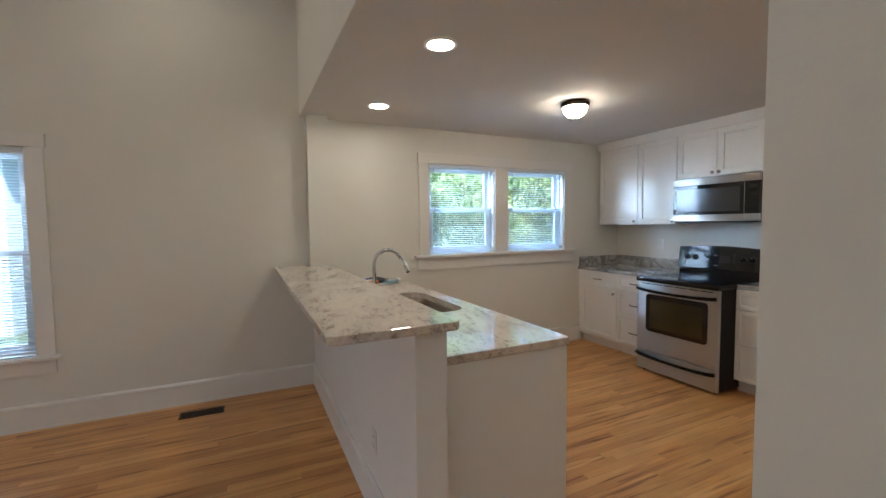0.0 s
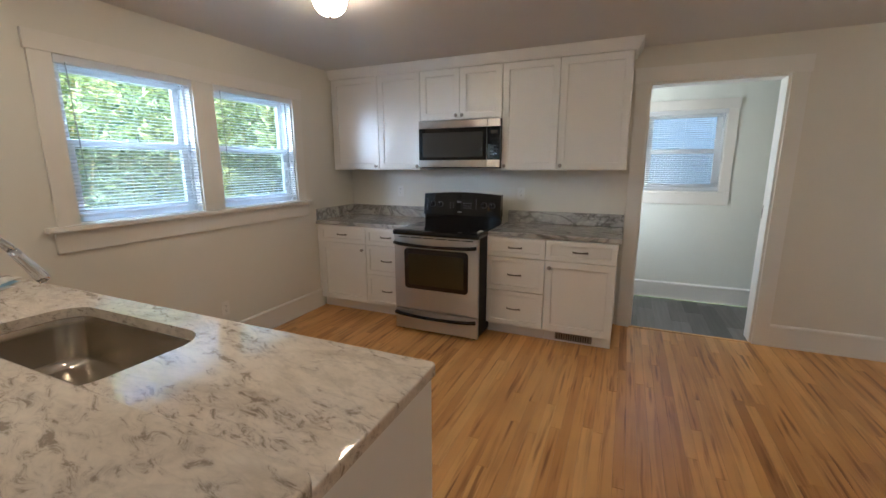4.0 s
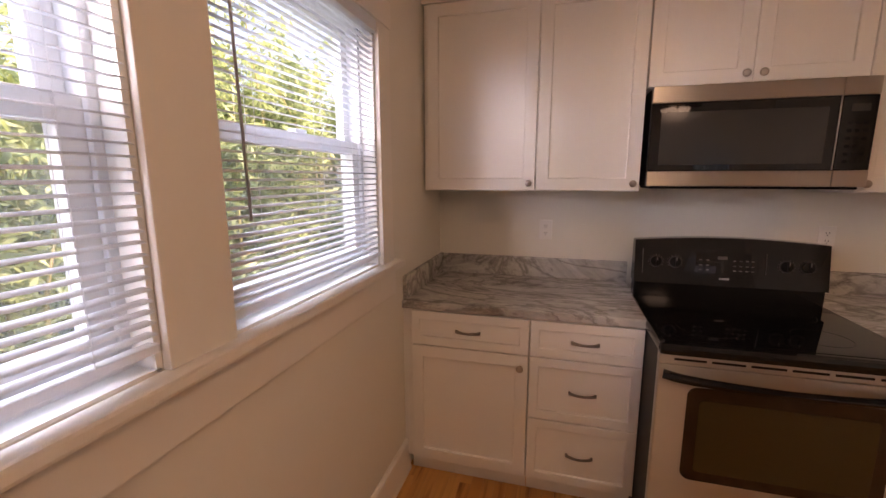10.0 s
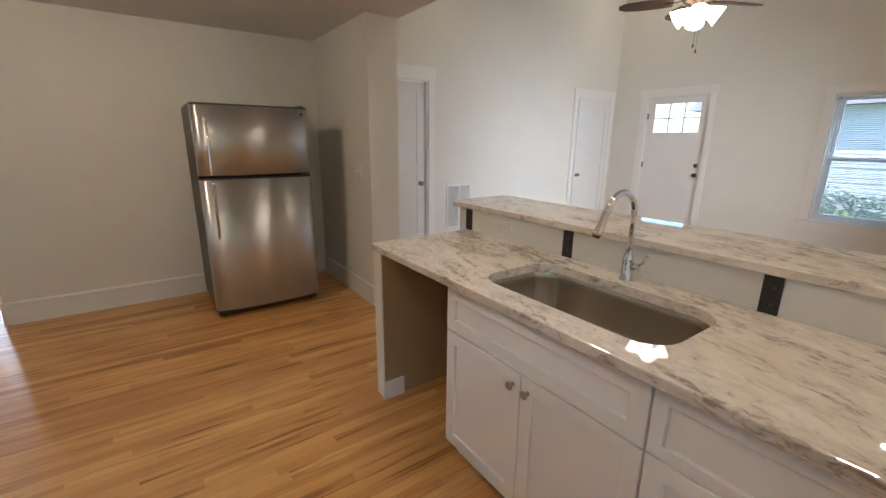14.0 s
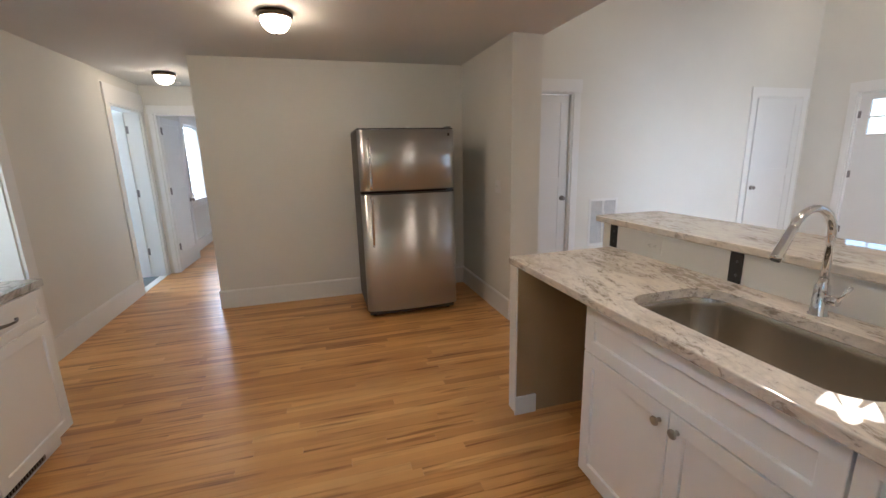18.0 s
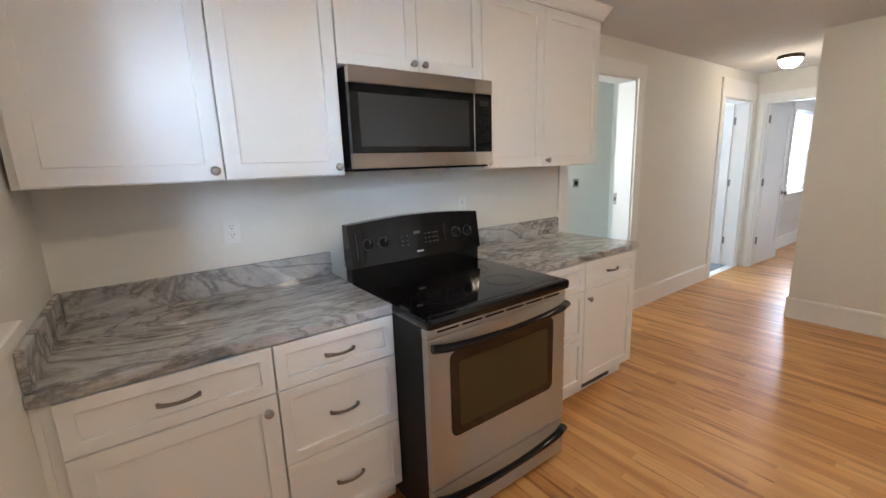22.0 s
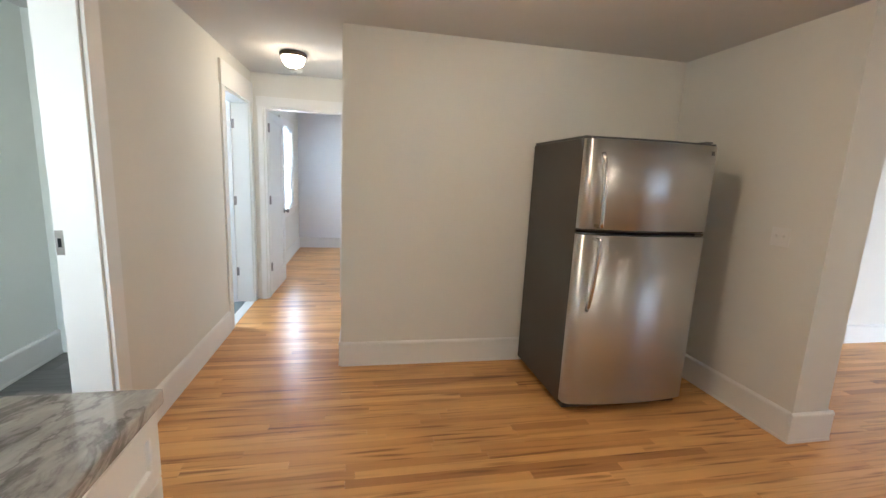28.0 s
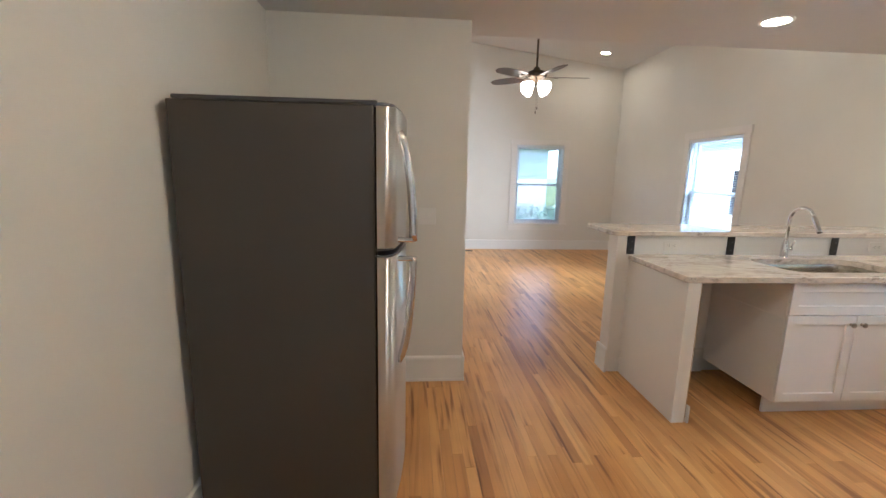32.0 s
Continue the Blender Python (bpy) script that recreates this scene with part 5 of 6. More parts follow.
def ceiling_fan(m, drop):
    t = thing("ceiling_fan", m, "bronze ceiling fan with dark blades and lit glass shades", "ceiling fan")
    bm = bmesh.new()
    lathe(bm, [(0, drop), (0.065, drop - 0.004), (0.06, drop - 0.05), (0.02, drop - 0.075), (0.0125, drop - 0.08), (0.0125, 0.14), (0, 0.14)], None, 20)
    part("downrod", bm, BRONZE, t)
    bm = bmesh.new()
    lathe(bm, [(0, 0.16), (0.03, 0.155), (0.05, 0.12), (0.115, 0.095), (0.13, 0.07), (0.13, 0.035), (0.11, 0.015), (0.06, 0.0), (0.055, -0.05), (0.03, -0.06), (0, -0.06)], None, 28)
    part("motor", bm, BRONZE, t)
    for k in range(5):
        a = pose(0, 0, 0, 0, 0, k * 72 + 12)
        bm = bmesh.new()
        rows = []
        for i in range(9):
            u = i / 8
            w = 0.052 + 0.020 * math.sin(math.pi * min(1, u * 1.05)) + (0.012 if i < 8 else -0.02)
            x = 0.20 + 0.46 * u
            rows.append([bm.verts.new(a @ Vector((x, s * w, 0.03 + s * w * 0.2 + dz))) for s, dz in ((-1, 0), (1, 0), (1, 0.006), (-1, 0.006))])
        for p, q in zip(rows, rows[1:]):
            for i in range(4):
                bm.faces.new([p[i], p[(i + 1) % 4], q[(i + 1) % 4], q[i]])
        bm.faces.new(rows[0])
        bm.faces.new(rows[-1][::-1])
        b = part("blade", bm, FAN_WOOD, t, "dark wood-tone blade")
        bm = bmesh.new()
        tube(bm, [a @ Vector((0.11, 0, 0.045)), a @ Vector((0.17, 0, 0.033)), a @ Vector((0.27, 0, 0.028))], [0.018, 0.014, 0.02], 8, 0.35)
        part("blade_iron", bm, BRONZE, b)
    for k in range(4):
        a = pose(0, 0, 0, 0, 0, k * 90 + 30) @ pose(0.06, 0, -0.045, 0, -58, 0) @ Matrix.Scale(1.35, 4)
        bm = bmesh.new()
        lathe(bm, [(0, 0.0), (0.022, 0.0), (0.028, -0.02), (0.045, -0.05), (0.056, -0.085), (0.062, -0.10), (0.058, -0.10), (0.05, -0.08), (0, -0.075)], a, 18)
        part("shade", bm, SHADE, t, "glowing frosted glass shade")
    for x, l in ((0.03, 0.33), (-0.03, 0.37)):
        bm = bmesh.new()
        tube(bm, [(x, 0.02, -0.05), (x, 0.02, -l)], 0.0012, 5)
        lathe(bm, [(0, 0), (0.006, -0.004), (0.008, -0.02), (0.005, -0.034), (0, -0.036)], pose(x, 0.02, -l), 10)
        part("pull_chain", bm, BRONZE, t)


ceiling_fan(pose(-1.28, 2.15, 2.68), 3.52 + 0.125 * (N - 2.15) - 2.68)


# ---- outlets, switches, vents ----
def plate(m, label, kind, mat=None, gang=1):
    """A wall plate; local front faces -y, upright."""
    t = thing("wall_switch" if kind == "switch" else "wall_outlet", m, label, "switch" if kind == "switch" else "outlet")
    w = 0.035 + 0.023 * (gang - 1)
    part("cover_plate", boxed(-w, w, -0.006, -0.0005, -0.0575, 0.0575, bevel=0.0025), mat or PLASTIC, t)
    for g in range(gang):
        x = (g - (gang - 1) / 2) * 0.046
        if kind == "switch":
            part("toggle", boxed(x - 0.0045, x + 0.0045, -0.018, -0.0062, -0.002, 0.012, bevel=0.002), PLASTIC, t)
        else:
            for z in (-0.02, 0.02):
                r = part("receptacle", boxed(x - 0.0165, x + 0.0165, -0.008, -0.0062, z - 0.014, z + 0.014, bevel=0.003), PLASTIC, t)
                bm = bmesh.new()
                for dx, h in ((-0.0065, 0.008), (0.0065, 0.0065)):
                    box(bm, x + dx - 0.0012, x + dx + 0.0012, -0.0086, -0.0081, z + 0.001, z + 0.001 + h)
                box(bm, x - 0.002, x + 0.002, -0.0086, -0.0081, z - 0.009, z - 0.005)
                part("slots", bm, BLACK_MATT, r)
    return t


plate(pose(E, 4.008, 1.208, 0, 0, -90), "white duplex outlet above the corner counter", "outlet")
plate(pose(E, 2.66, 1.211, 0, 0, -90), "white duplex outlet above the counter behind the range", "outlet")
plate(pose(3.238, N, 0.343, 0, 0, 0), "white duplex outlet low on the window wall", "outlet")
plate(pose(1.31, 4.15, 0.998, 0, 0, 90) @ pose(0, 0, 0, 0, 90, 0), "white duplex outlet lying level under the bar", "outlet")
plate(pose(1.31, 2.50, 0.998, 0, 0, 90) @ pose(0, 0, 0, 0, 90, 0), "white duplex outlet lying level under the bar", "outlet")
plate(pose(1.18, 2.65, 0.395, 0, 0, -90), "white duplex outlet low on the half wall", "outlet")
plate(pose(1.40, 0.69, 1.20, 0, 0, 90), "white double switch plate beside the refrigerator", "switch", gang=2)
plate(pose(4.045, -0.80, 1.245, 0, 0, 90), "white switch plate in the hall", "switch")
dry = thing("dryer_outlet", pose(6.15, -0.005, 1.20, 0, 0, -90), "grey dryer outlet with black socket in the laundry", "outlet")
part("cover_plate", boxed(-0.052, 0.052, -0.007, -0.0005, -0.052, 0.052, bevel=0.003), NICKEL, dry, "steel cover plate")
bm = bmesh.new()
lathe(bm, [(0, 0), (0.029, 0), (0.029, 0.009), (0.026, 0.011), (0, 0.011)], pose(0, -0.0068, 0) @ pose(0, 0, 0, 90), 20)
part("socket", bm, BLACK_MATT, dry)
strike = thing("strike_plate", pose(E + 0.15, LAU[0] + 0.0185, 1.10), "dark metal strike plate on the laundry jamb", "strike plate")
part("plate", boxed(-0.016, 0.016, 0, 0.0018, -0.055, 0.055, bevel=0.0006), NICKEL, strike)
part("latch_hole", boxed(-0.007, 0.007, 0.0019, 0.0024, -0.02, 0.02), BLACK_MATT, strike)

grille = thing("return_grille", pose(-0.55, LS, 0.59), "white louvred return air grille low on the wall", "vent grille")
bm = bmesh.new()
for a in ((-0.215, -0.185, -0.31, 0.31), (0.185, 0.215, -0.31, 0.31), (-0.185, 0.185, 0.28, 0.31), (-0.185, 0.185, -0.31, -0.28), (-0.012, 0.012, -0.28, 0.28)):
    box(bm, a[0], a[1], 0.0005, 0.012, a[2], a[3], bevel=0.002)
part("frame", bm, PLASTIC, grille)
part("backing", boxed(-0.185, 0.185, 0.0005, 0.0015, -0.28, 0.28), LIGHT_GREY, grille)
me = finish("louvre", boxed(-0.185, 0.185, 0.002, 0.0115, -0.0006, 0.0012), PLASTIC)
for k in range(38):
    lv = part("louvre", me, PLASTIC, grille)
    lv.matrix_basis = pose(0, 0, -0.272 + k * 0.0147, -35, 0, 0) @ pose(0, -0.002, 0)

for x, y, rz in ((0.28, 4.40, 0), (-3.77, 1.62, 90)):
    t = thing("floor_register", pose(x, y, 0.0, 0, 0, rz), "dark brown metal floor register by the baseboard", "floor register", "floor registers")
    bm = bmesh.new()
    for a in ((-0.155, 0.155, -0.062, -0.046), (-0.155, 0.155, 0.046, 0.062), (-0.155, -0.140, -0.046, 0.046), (0.140, 0.155, -0.046, 0.046)):
        box(bm, *a, 0.0005, 0.005, bevel=0.0015)
    part("frame", bm, BRONZE, t)
    # Black sheet under the fins: the open shaft's shade put in as colour.
    part("duct_shade", boxed(-0.14, 0.14, -0.046, 0.046, 0.0003, 0.001), BLACK_MATT, t)
    me = finish("fin", boxed(-0.0022, 0.0022, -0.046, 0.046, 0.0012, 0.0045), BRONZE)
    for k in range(19):
        part("fin", me, BRONZE, t).location = (-0.126 + k * 0.014, 0, 0)

t = thing("smoke_detector", pose(4.56, -1.80, H), "round white smoke detector on the hall ceiling", "smoke detector")
bm = bmesh.new()
lathe(bm, [(0, -0.001), (0.068, -0.001), (0.068, -0.014), (0.058, -0.03), (0.03, -0.037), (0, -0.037)], None, 28)
part("housing", bm, PLASTIC, t)
bm = bmesh.new()
lathe(bm, [(0, -0.037), (0.012, -0.0372), (0.011, -0.040), (0, -0.041)], None, 14)
part("test_button", bm, LIGHT_GREY, t)

# ---- things on the counter ----
cb = thing("clipboard", pose(1.615, 4.480, 0.930, 0, 0, 7), "orange and black storage clipboard holding white papers", "clipboard")
part("storage_case", boxed(-0.20, 0.20, -0.135, 0.135, 0.004, 0.026, bevel=0.006), ORANGE, cb, "orange plastic case")
part("base", boxed(-0.198, 0.198, -0.133, 0.133, 0.0, 0.0045, bevel=0.001), CHAR, cb)
part("clip_end", boxed(0.09, 0.205, -0.137, 0.137, 0.0035, 0.0295, bevel=0.006), BLACK_MATT, cb, "black plastic clip end")
part("corner_bumper", boxed(-0.206, -0.17, -0.139, -0.10, 0.0008, 0.028, bevel=0.006), BLACK_MATT, cb)
part("clip", boxed(0.085, 0.125, -0.06, 0.06, 0.030, 0.038, bevel=0.003), CHAR, cb)
part("paper_stack", boxed(-0.185, 0.088, -0.115, 0.125, 0.0265, 0.0335, bevel=0.001), PAPER, cb, "stack of white papers")
pn = thing("pen", pose(1.655, 4.435, 0.9705, 0, 0, 14), "blue ballpoint pen lying on the papers", "pen")
bm = bmesh.new()
tube(bm, [(-0.068, 0, 0), (-0.054, 0, 0), (0.05, 0, 0)], [0.0012, 0.0058, 0.0058], 10)
part("barrel", bm, PEN_BLUE, pn)
bm = bmesh.new()
tube(bm, [(0.05, 0, 0), (0.082, 0, 0)], 0.0064, 10)
part("cap", bm, PEN_BLUE, pn)
part("pocket_clip", boxed(0.03, 0.08, -0.0015, 0.0015, 0.0062, 0.0085, bevel=0.0005), CHAR, pn)
SKY_PAPER = painted("pale_blue_paper", (0.36, 0.58, 0.72), 0.7, 0.06, 0.05)


def crumpled(w, l, lift, seed):
    """A thin creased sheet with one raised fold."""
    rg, bm = random.Random(seed), bmesh.new()
    nx, ny, rows = 9, 7, []
    for i in range(nx + 1):
        col = []
        for k in range(ny + 1):
            u, v = i / nx - 0.5, k / ny - 0.5
            z = 0.0015 + lift * max(0.0, 0.5 - abs(v - 0.18 + 0.25 * u)) ** 2 + rg.uniform(0, lift * 0.16)
            col.append(bm.verts.new((u * w + rg.uniform(-0.002, 0.002), v * l + rg.uniform(-0.002, 0.002), z)))
        rows.append(col)
    for a, b in zip(rows, rows[1:]):
        for k in range(ny):
            bm.faces.new([a[k], b[k], b[k + 1], a[k + 1]])
    g = bmesh.ops.extrude_face_region(bm, geom=bm.faces[:])
    for v in g["geom"]:
        if isinstance(v, bmesh.types.BMVert):
            v.co.z -= 0.0006
    return bm


for x, y, rz, z, lift, mat, lab in ((1.805, 4.335, 20, 0.9305, 0.012, PAPER, "creased white leaflet lying on the granite counter"),
                                    (1.845, 4.362, 33, 0.9395, 0.022, SKY_PAPER, "crumpled pale blue paper on white leaflets"),
                                    (1.868, 4.383, 40, 0.9505, 0.030, PAPER, "crumpled white paper on top of blue paper")):
    lf = thing("leaflet", pose(x, y, z, 0, 0, rz), lab, "leaflet", "leaflets on the counter")
    part("sheet", crumpled(0.185, 0.105, lift, int(z * 1e4)), mat, lf)

# ---- outdoors ----
def ground_mat():
    m = material("lawn", (0.07, 0.10, 0.03), 0.95)
    g = world_coords(m)
    n = noise_on(m, g, 1.3, 8.0, 0.7)
    r = ramp(m, [(0.3, (0.10, 0.075, 0.04)), (0.45, (0.07, 0.10, 0.03)), (0.7, (0.11, 0.15, 0.04))])
    link(m, n, "Fac", r, "Fac")
    link(m, r, "Color", bsdf(m), "Base Color")
    return m


def foliage(name, lo, hi, through=0.35):
    m = material(name, lo, 0.5)
    i = m.node_tree.nodes.new("ShaderNodeNewGeometry")
    r = ramp(m, [(0.0, lo), (0.7, hi), (1.0, tuple(min(1, c * 1.4) for c in hi))])
    link(m, i, "Random Per Island", r, "Fac")
    # Sunlit and shaded clumps put into the leaf colour, cool dark to warm pale.
    sun_clump = noise_on(m, world_coords(m), 0.9, 3.0, 0.6)
    ar = ramp(m, [(0.36, (0.50, 0.58, 0.60)), (0.50, (0.85, 0.88, 0.85)), (0.64, (1.35, 1.30, 1.15))])
    link(m, sun_clump, "Fac", ar, "Fac")
    c = mixed(m, 1.0, (r, "Color"), (ar, "Color"), "MULTIPLY")
    link(m, c, 2, bsdf(m), "Base Color")
    t = m.node_tree.nodes.new("ShaderNodeBsdfTranslucent")
    link(m, c, 2, t, "Color")
    x = m.node_tree.nodes.new("ShaderNodeMixShader")
    x.inputs[0].default_value = through
    link(m, bsdf(m), 0, x, 1)
    link(m, t, 0, x, 2)
    link(m, x, 0, m.node_tree.nodes["Material Output"], "Surface")
    return m


BAMBOO_LEAF = foliage("bamboo_leaf", (0.18, 0.235, 0.10), (0.45, 0.51, 0.24), 0.45)
WOOD_LEAF = foliage("tree_leaf", (0.03, 0.06, 0.015), (0.10, 0.15, 0.035))
HEDGE_LEAF = foliage("hedge_leaf", (0.09, 0.15, 0.12), (0.19, 0.28, 0.22))
CULM = painted("bamboo_culm", (0.40, 0.34, 0.13), 0.4, 0.3, 0.1)
BARK = painted("bark", (0.10, 0.075, 0.05), 0.9, 0.4, 0.6, 40.0)
SIDING = painted("pale_grey_siding", (0.44, 0.48, 0.53), 0.6, 0.05, 0.1)
ROOF = painted("grey_shingle", (0.10, 0.10, 0.11), 0.9, 0.3, 0.6, 30.0)
tagged(new("ground", finish("ground", boxed(-250, 250, -250, 250, -0.75, -0.62), ground_mat())), "rough lawn round the house", "ground", "", "structure")


def leaf_mesh(name, centres, spread, size, rng, mat, droop=0.5):
    """Many narrow pointed leaves scattered round centres."""
    n = len(centres)
    c = centres + rng.normal(0, 1, (n, 3)) * spread
    yaw, pitch = rng.uniform(0, 2 * np.pi, n), rng.uniform(-1.1, 0.35, n) * droop * 2
    d = np.stack([np.cos(yaw) * np.cos(pitch), np.sin(yaw) * np.cos(pitch), np.sin(pitch)], 1)
    s = np.cross(d, rng.normal(0, 1, (n, 3)))
    s /= np.linalg.norm(s, axis=1, keepdims=True)
    l = size[0] * rng.uniform(0.6, 1.3, (n, 1))
    w = size[1] * rng.uniform(0.6, 1.3, (n, 1))
    v = np.stack([c, c + d * l * 0.4 + s * w, c + d * l, c + d * l * 0.4 - s * w], 1).reshape(-1, 3)
    me = bpy.data.meshes.new(name)
    me.from_pydata(v.tolist(), [], (np.arange(n * 4).reshape(-1, 4)).tolist())
    me.materials.append(mat)
    return me


rng = np.random.default_rng(5)
grove = thing("bamboo_grove", pose(3.2, 8.5, -0.62), "dense sunlit bamboo grove behind the kitchen windows", "bamboo", "", "stuff")
culms, centres = bmesh.new(), []
for k in range(210):
    x, y = rng.uniform(-4.6, 9.5), rng.uniform(-0.9, 4.6)
    h, lean = rng.uniform(3.0, 5.2), rng.normal(0, 0.05, 2)
    pts = [(x + lean[0] * h * u * u * 3, y + lean[1] * h * u * u * 3, h * u) for u in (0, 0.25, 0.5, 0.75, 1.0)]
    tube(culms, pts, [w * (0.030 if k % 5 == 0 else 0.019) for w in (1.0, 0.96, 0.84, 0.6, 0.25)], 6)
    for j in range(30):
        u = rng.uniform(0.12, 1.0)
        base = np.array([x + lean[0] * h * u * u * 3, y + lean[1] * h * u * u * 3, h * u])
        ang, reach = rng.uniform(0, 2 * np.pi), rng.uniform(0.1, 0.75)
        tip = base + np.array([np.cos(ang) * reach, np.sin(ang) * reach, rng.uniform(-0.1, 0.3)])
        for q in range(24):
            centres.append(base + (tip - base) * rng.uniform(0.2, 1.05))
part("culms", culms, CULM, grove, "yellow-green bamboo culms")["kind"] = "stuff"
lv = part("leaves", leaf_mesh("leaves", np.array(centres), 0.07, (0.19, 0.021), rng, BAMBOO_LEAF), BAMBOO_LEAF, grove)
lv["kind"] = "stuff"


def tree(x, y, h, r):
    t = thing("tree", pose(x, y, -0.62), "leafy green deciduous tree beyond the yard", "tree", "yard trees")
    bm = bmesh.new()
    tube(bm, [(0, 0, 0), (0.05, 0.03, h * 0.3), (0, 0.08, h * 0.6), (0.05, 0, h * 0.9)], [0.22, 0.17, 0.11, 0.03], 10)
    for k in range(9):
        a, z = rng.uniform(0, 2 * np.pi), h * rng.uniform(0.3, 0.7)
        tube(bm, [(0.02, 0.03, z), (math.cos(a) * r * 0.4, math.sin(a) * r * 0.4, z + r * 0.25), (math.cos(a) * r * 0.85, math.sin(a) * r * 0.85, z + r * 0.5)], [0.07, 0.045, 0.012], 6)
    part("trunk", bm, BARK, t)
    cl = []
    for k in range(70):
        p = rng.normal(0, 1, 3)
        p = p / np.linalg.norm(p) * rng.uniform(0.45, 1.0) * np.array([r, r, h * 0.38]) + np.array([0, 0, h * 0.62])
        cl += [p] * 60
    part("crown", leaf_mesh("crown", np.array(cl), 0.28, (0.16, 0.05), rng, WOOD_LEAF, 0.4), WOOD_LEAF, t)


for x, y, h, r in ((0.5, 19, 8, 3.4), (6.5, 18.5, 7.5, 3.2), (12.5, 18, 7, 3.0), (-17, 15, 6, 2.2), (-13, -9.0, 5.5, 2.0), (18, -6, 8, 3)):
    tree(x, y, h, r)


def hedge(name, x, y, lx, ly, h, label):
    c = rng.uniform(-1, 1, (9000, 3)) * np.array([lx, ly, h / 2]) + np.array([0, 0, h / 2])
    t = thing(name, pose(x, y, -0.62), label, "hedge", "", "stuff")
    part("leaves", leaf_mesh("leaves", c, 0.05, (0.09, 0.03), rng, HEDGE_LEAF, 0.5), HEDGE_LEAF, t)["kind"] = "stuff"


hedge("hedge", -7.2, 2.6, 0.5, 3.4, 1.25, "clipped green hedge before the front window")


def house(m, w, d, h, label):
    """A neighbour's house: lapped boards, roof and windows; front faces local -y."""
    t = thing("house", m, label, "house", "neighbouring houses")
    body = part("wall", boxed(0, w, 0.02, d, 0, h), SIDING, t)
    n = int(h / 0.15)
    me = bpy.data.meshes.new("siding_board")
    me.from_pydata([(0, 0.019, 0), (w, 0.019, 0), (w, 0.0, 0.0), (0, 0.0, 0.0), (0, 0.019, 0.155), (w, 0.019, 0.155), (w, 0.012, 0.155), (0, 0.012, 0.155)], [],
                   [(0, 1, 2, 3), (4, 7, 6, 5), (3, 2, 6, 7), (0, 4, 5, 1), (0, 3, 7, 4), (1, 5, 6, 2)])
    me.materials.append(SIDING)
    for k in range(n):
        part("siding_board", me, SIDING, body).location = (0, 0, k * 0.15)
    bm = bmesh.new()
    vs = [bm.verts.new(p) for p in ((-0.4, -0.5, h - 0.1), (w + 0.4, -0.5, h - 0.1), (w + 0.4, d / 2, h + d * 0.28), (-0.4, d / 2, h + d * 0.28), (-0.4, d + 0.5, h - 0.1), (w + 0.4, d + 0.5, h - 0.1))]
    for f in ((0, 1, 2, 3), (3, 2, 5, 4), (0, 3, 4), (1, 5, 2), (0, 4, 5, 1)):
        bm.faces.new([vs[i] for i in f])
    part("roof", bm, ROOF, t, "grey shingle roof")
    for x in (w * 0.22, w * 0.62):
        bm = bmesh.new()
        for a in ((-0.08, 0, 0.9, 2.4), (0.9, 0.98, 0.9, 2.4), (-0.08, 0.98, 2.4, 2.5), (-0.1, 1.0, 0.82, 0.9)):
            box(bm, x + a[0], x + a[1], -0.03, 0.019, a[2], a[3])
        wd = part("window", bm, VINYL, t)
        part("pane", boxed(x, x + 0.9, -0.005, 0.012, 0.9, 2.4), GLASS_BLACK, wd)


house(pose(-15.5, -4, -0.62, 0, 0, 90), 11, 7, 3.4, "pale grey clapboard house with grey roof across the way")
house(pose(-19.0, 11.5, -0.62), 15.5, 7, 3.8, "pale grey clapboard house with grey roof behind the yard")
house(pose(10.2, 7.5, -0.62, 0, 0, -90), 12, 7, 3.6, "pale grey clapboard neighbouring house with grey roof")

# ---- floor strips ----
STRIP, rnd = 0.0572, random.Random(11)


def strip_verts(l, w, x, y, z=0.0, t=0.012, c=0.0007):
    a, b = l / 2 - 0.0002, w / 2 - 0.0002
    return [(x + sx * (a - k), y + sy * (b - k), z - (t if lvl == 0 else c if lvl == 1 else 0)) for lvl, k in ((0, 0), (1, 0), (2, c)) for sx, sy in ((-1, -1), (1, -1), (1, 1), (-1, 1))]


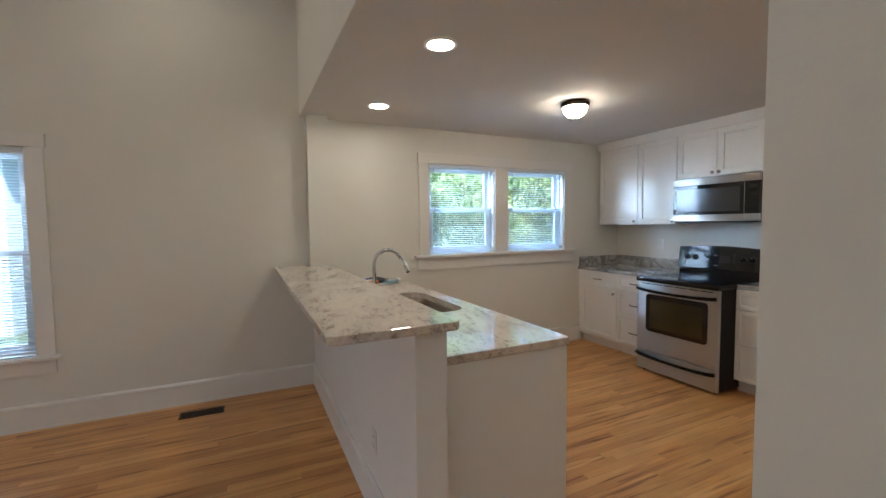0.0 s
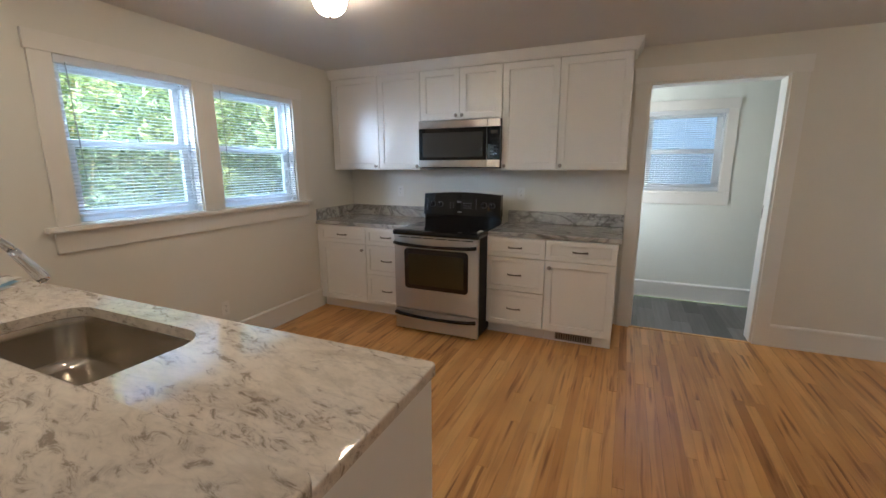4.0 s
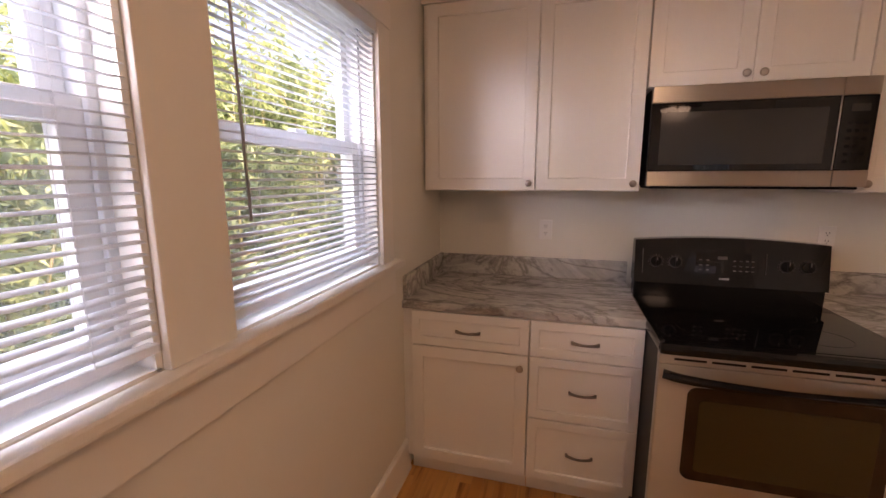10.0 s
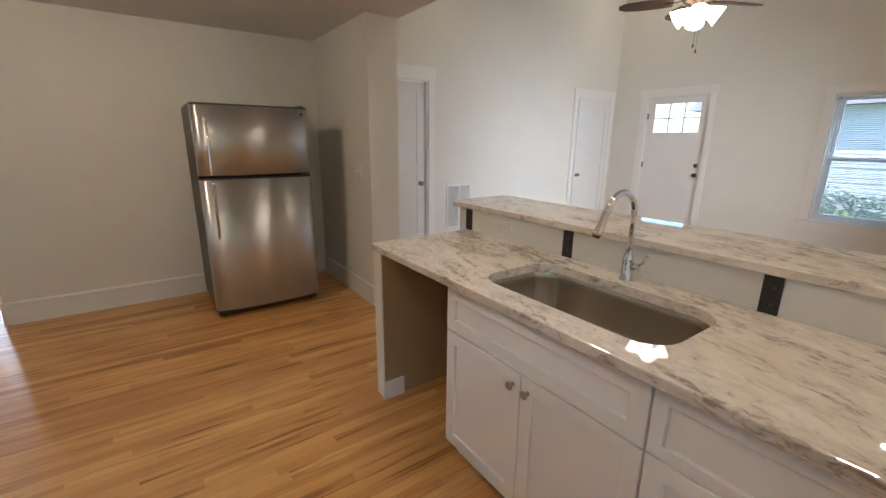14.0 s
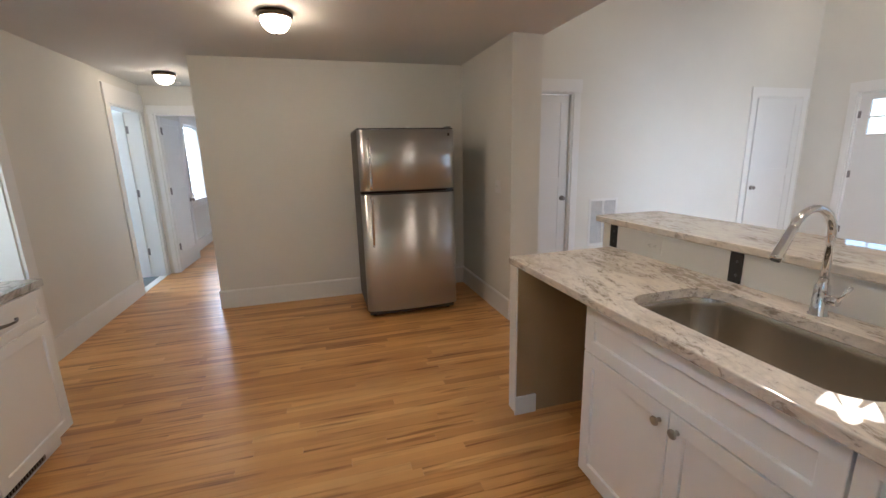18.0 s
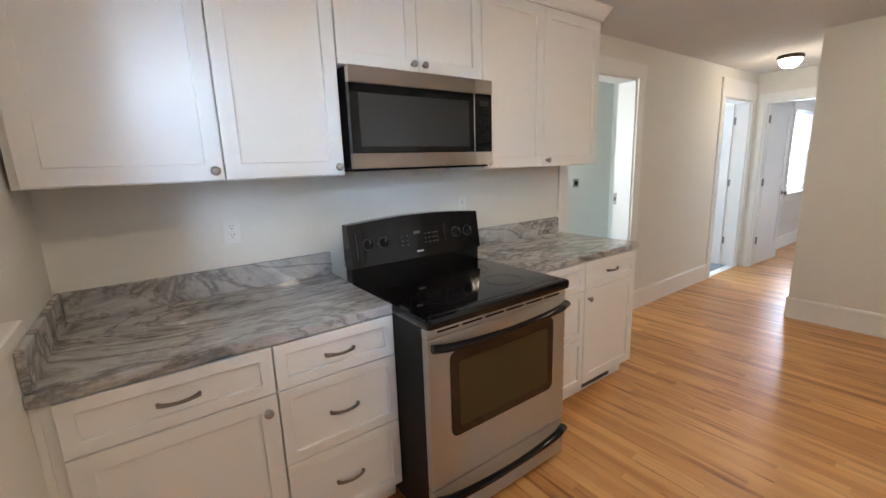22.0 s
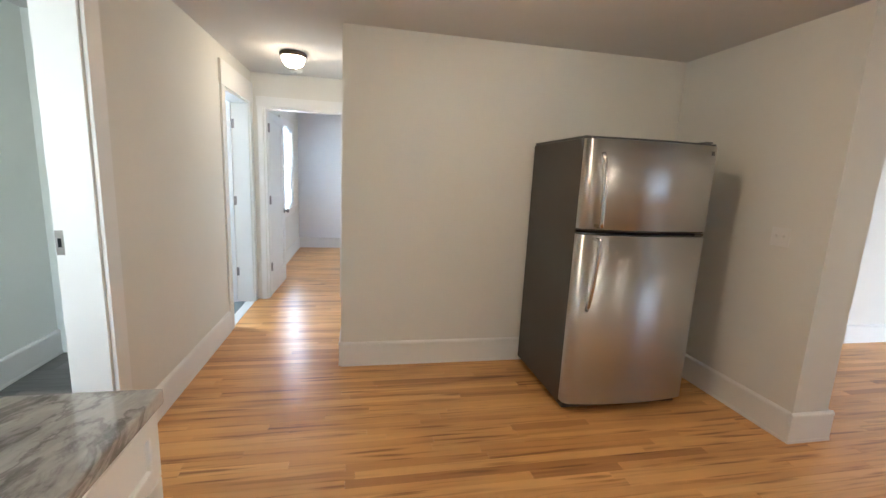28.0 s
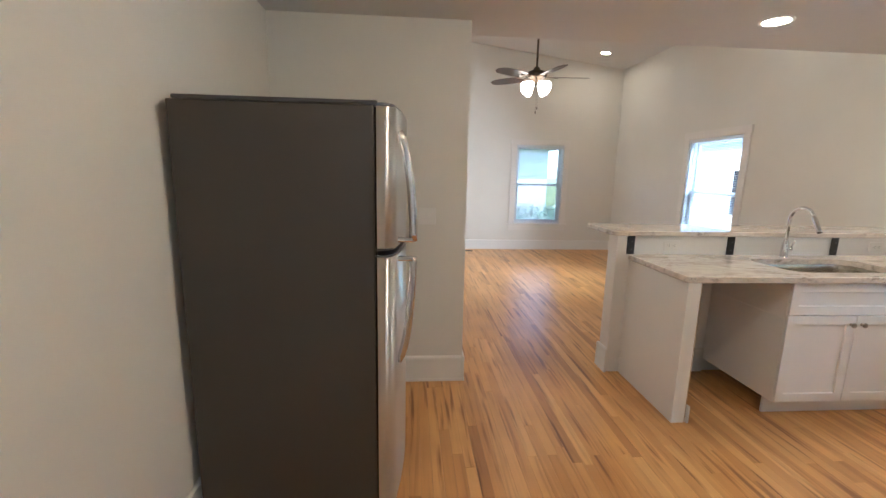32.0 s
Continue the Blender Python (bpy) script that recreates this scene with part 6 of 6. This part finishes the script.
QUADS = [(3, 2, 1, 0), (8, 9, 10, 11)] + [(r * 4 + i, r * 4 + (i + 1) % 4, r * 4 + 4 + (i + 1) % 4, r * 4 + 4 + i) for r in (0, 1) for i in range(4)]
LENGTHS = [0.5, 0.75, 1.0, 1.25, 1.6, 2.0]
strip_me = []
for l in LENGTHS:
    me = bpy.data.meshes.new("floor_strip")
    me.from_pydata(strip_verts(l, STRIP, 0, 0), [], QUADS)
    me.materials.append(OAK)
    strip_me.append(me)
far_v, far_f, singles = [], [], 0


def far_strip(x0, x1, y):
    k = len(far_v)
    far_v.extend(strip_verts(x1 - x0, STRIP, (x0 + x1) / 2, y))
    far_f.extend([tuple(i + k for i in q) for q in QUADS])


def lay(x0, x1, y0, y1, near=None):
    global singles
    y = y1 - STRIP / 2
    while y > y0 - STRIP / 2:
        x = x1
        first = x1 - rnd.uniform(0.15, 1.3)
        far_strip(first, x, y)
        x = first
        while x > x0:
            i = rnd.randrange(len(LENGTHS))
            l = LENGTHS[i]
            if x - l < x0:
                far_strip(x0, x, y)
                break
            mid = x - l / 2
            if near and near[0] < mid < near[1] and near[2] < y < near[3] and singles < 300:
                ob = part("floor_strip", strip_me[i], OAK, floor)
                ob.location = (mid, y, 0)
                singles += 1
            else:
                far_strip(x - l, x, y)
            x -= l
        y -= STRIP
    return y + STRIP / 2


edge = lay(W, E - 0.001, LS, N, (1.55, 4.5, -0.3, 3.2))
edge = lay(4.045, E - 0.001, -2.1, edge)
lay(2.2, E - 0.001, -5.45, edge)
me = bpy.data.meshes.new("strip_field")
me.from_pydata(far_v, [], far_f)
me.materials.append(OAK_FAR)
field = new("strip_field", me)
field.parent = floor
field["kind"] = "stuff"
plank_mesh = {}
for j in range(20):
    x, y = E + 0.05, 2.28 - 0.076 - j * 0.152
    while x < 6.14:
        l = min((0.92, 0.31, 0.62)[j % 3] if x < E + 0.06 else 0.92, 6.146 - x)
        key = round(l, 3)
        if key not in plank_mesh:
            pv = plank_mesh[key] = bpy.data.meshes.new("vinyl_plank")
            pv.from_pydata(strip_verts(l, 0.152, 0, 0, -0.008, 0.012, 0.001), [], QUADS)
            pv.materials.append(GREY_PLANK)
        part("vinyl_plank", plank_mesh[key], GREY_PLANK, laundry_floor).location = (x + l / 2, y, 0)
        x += l
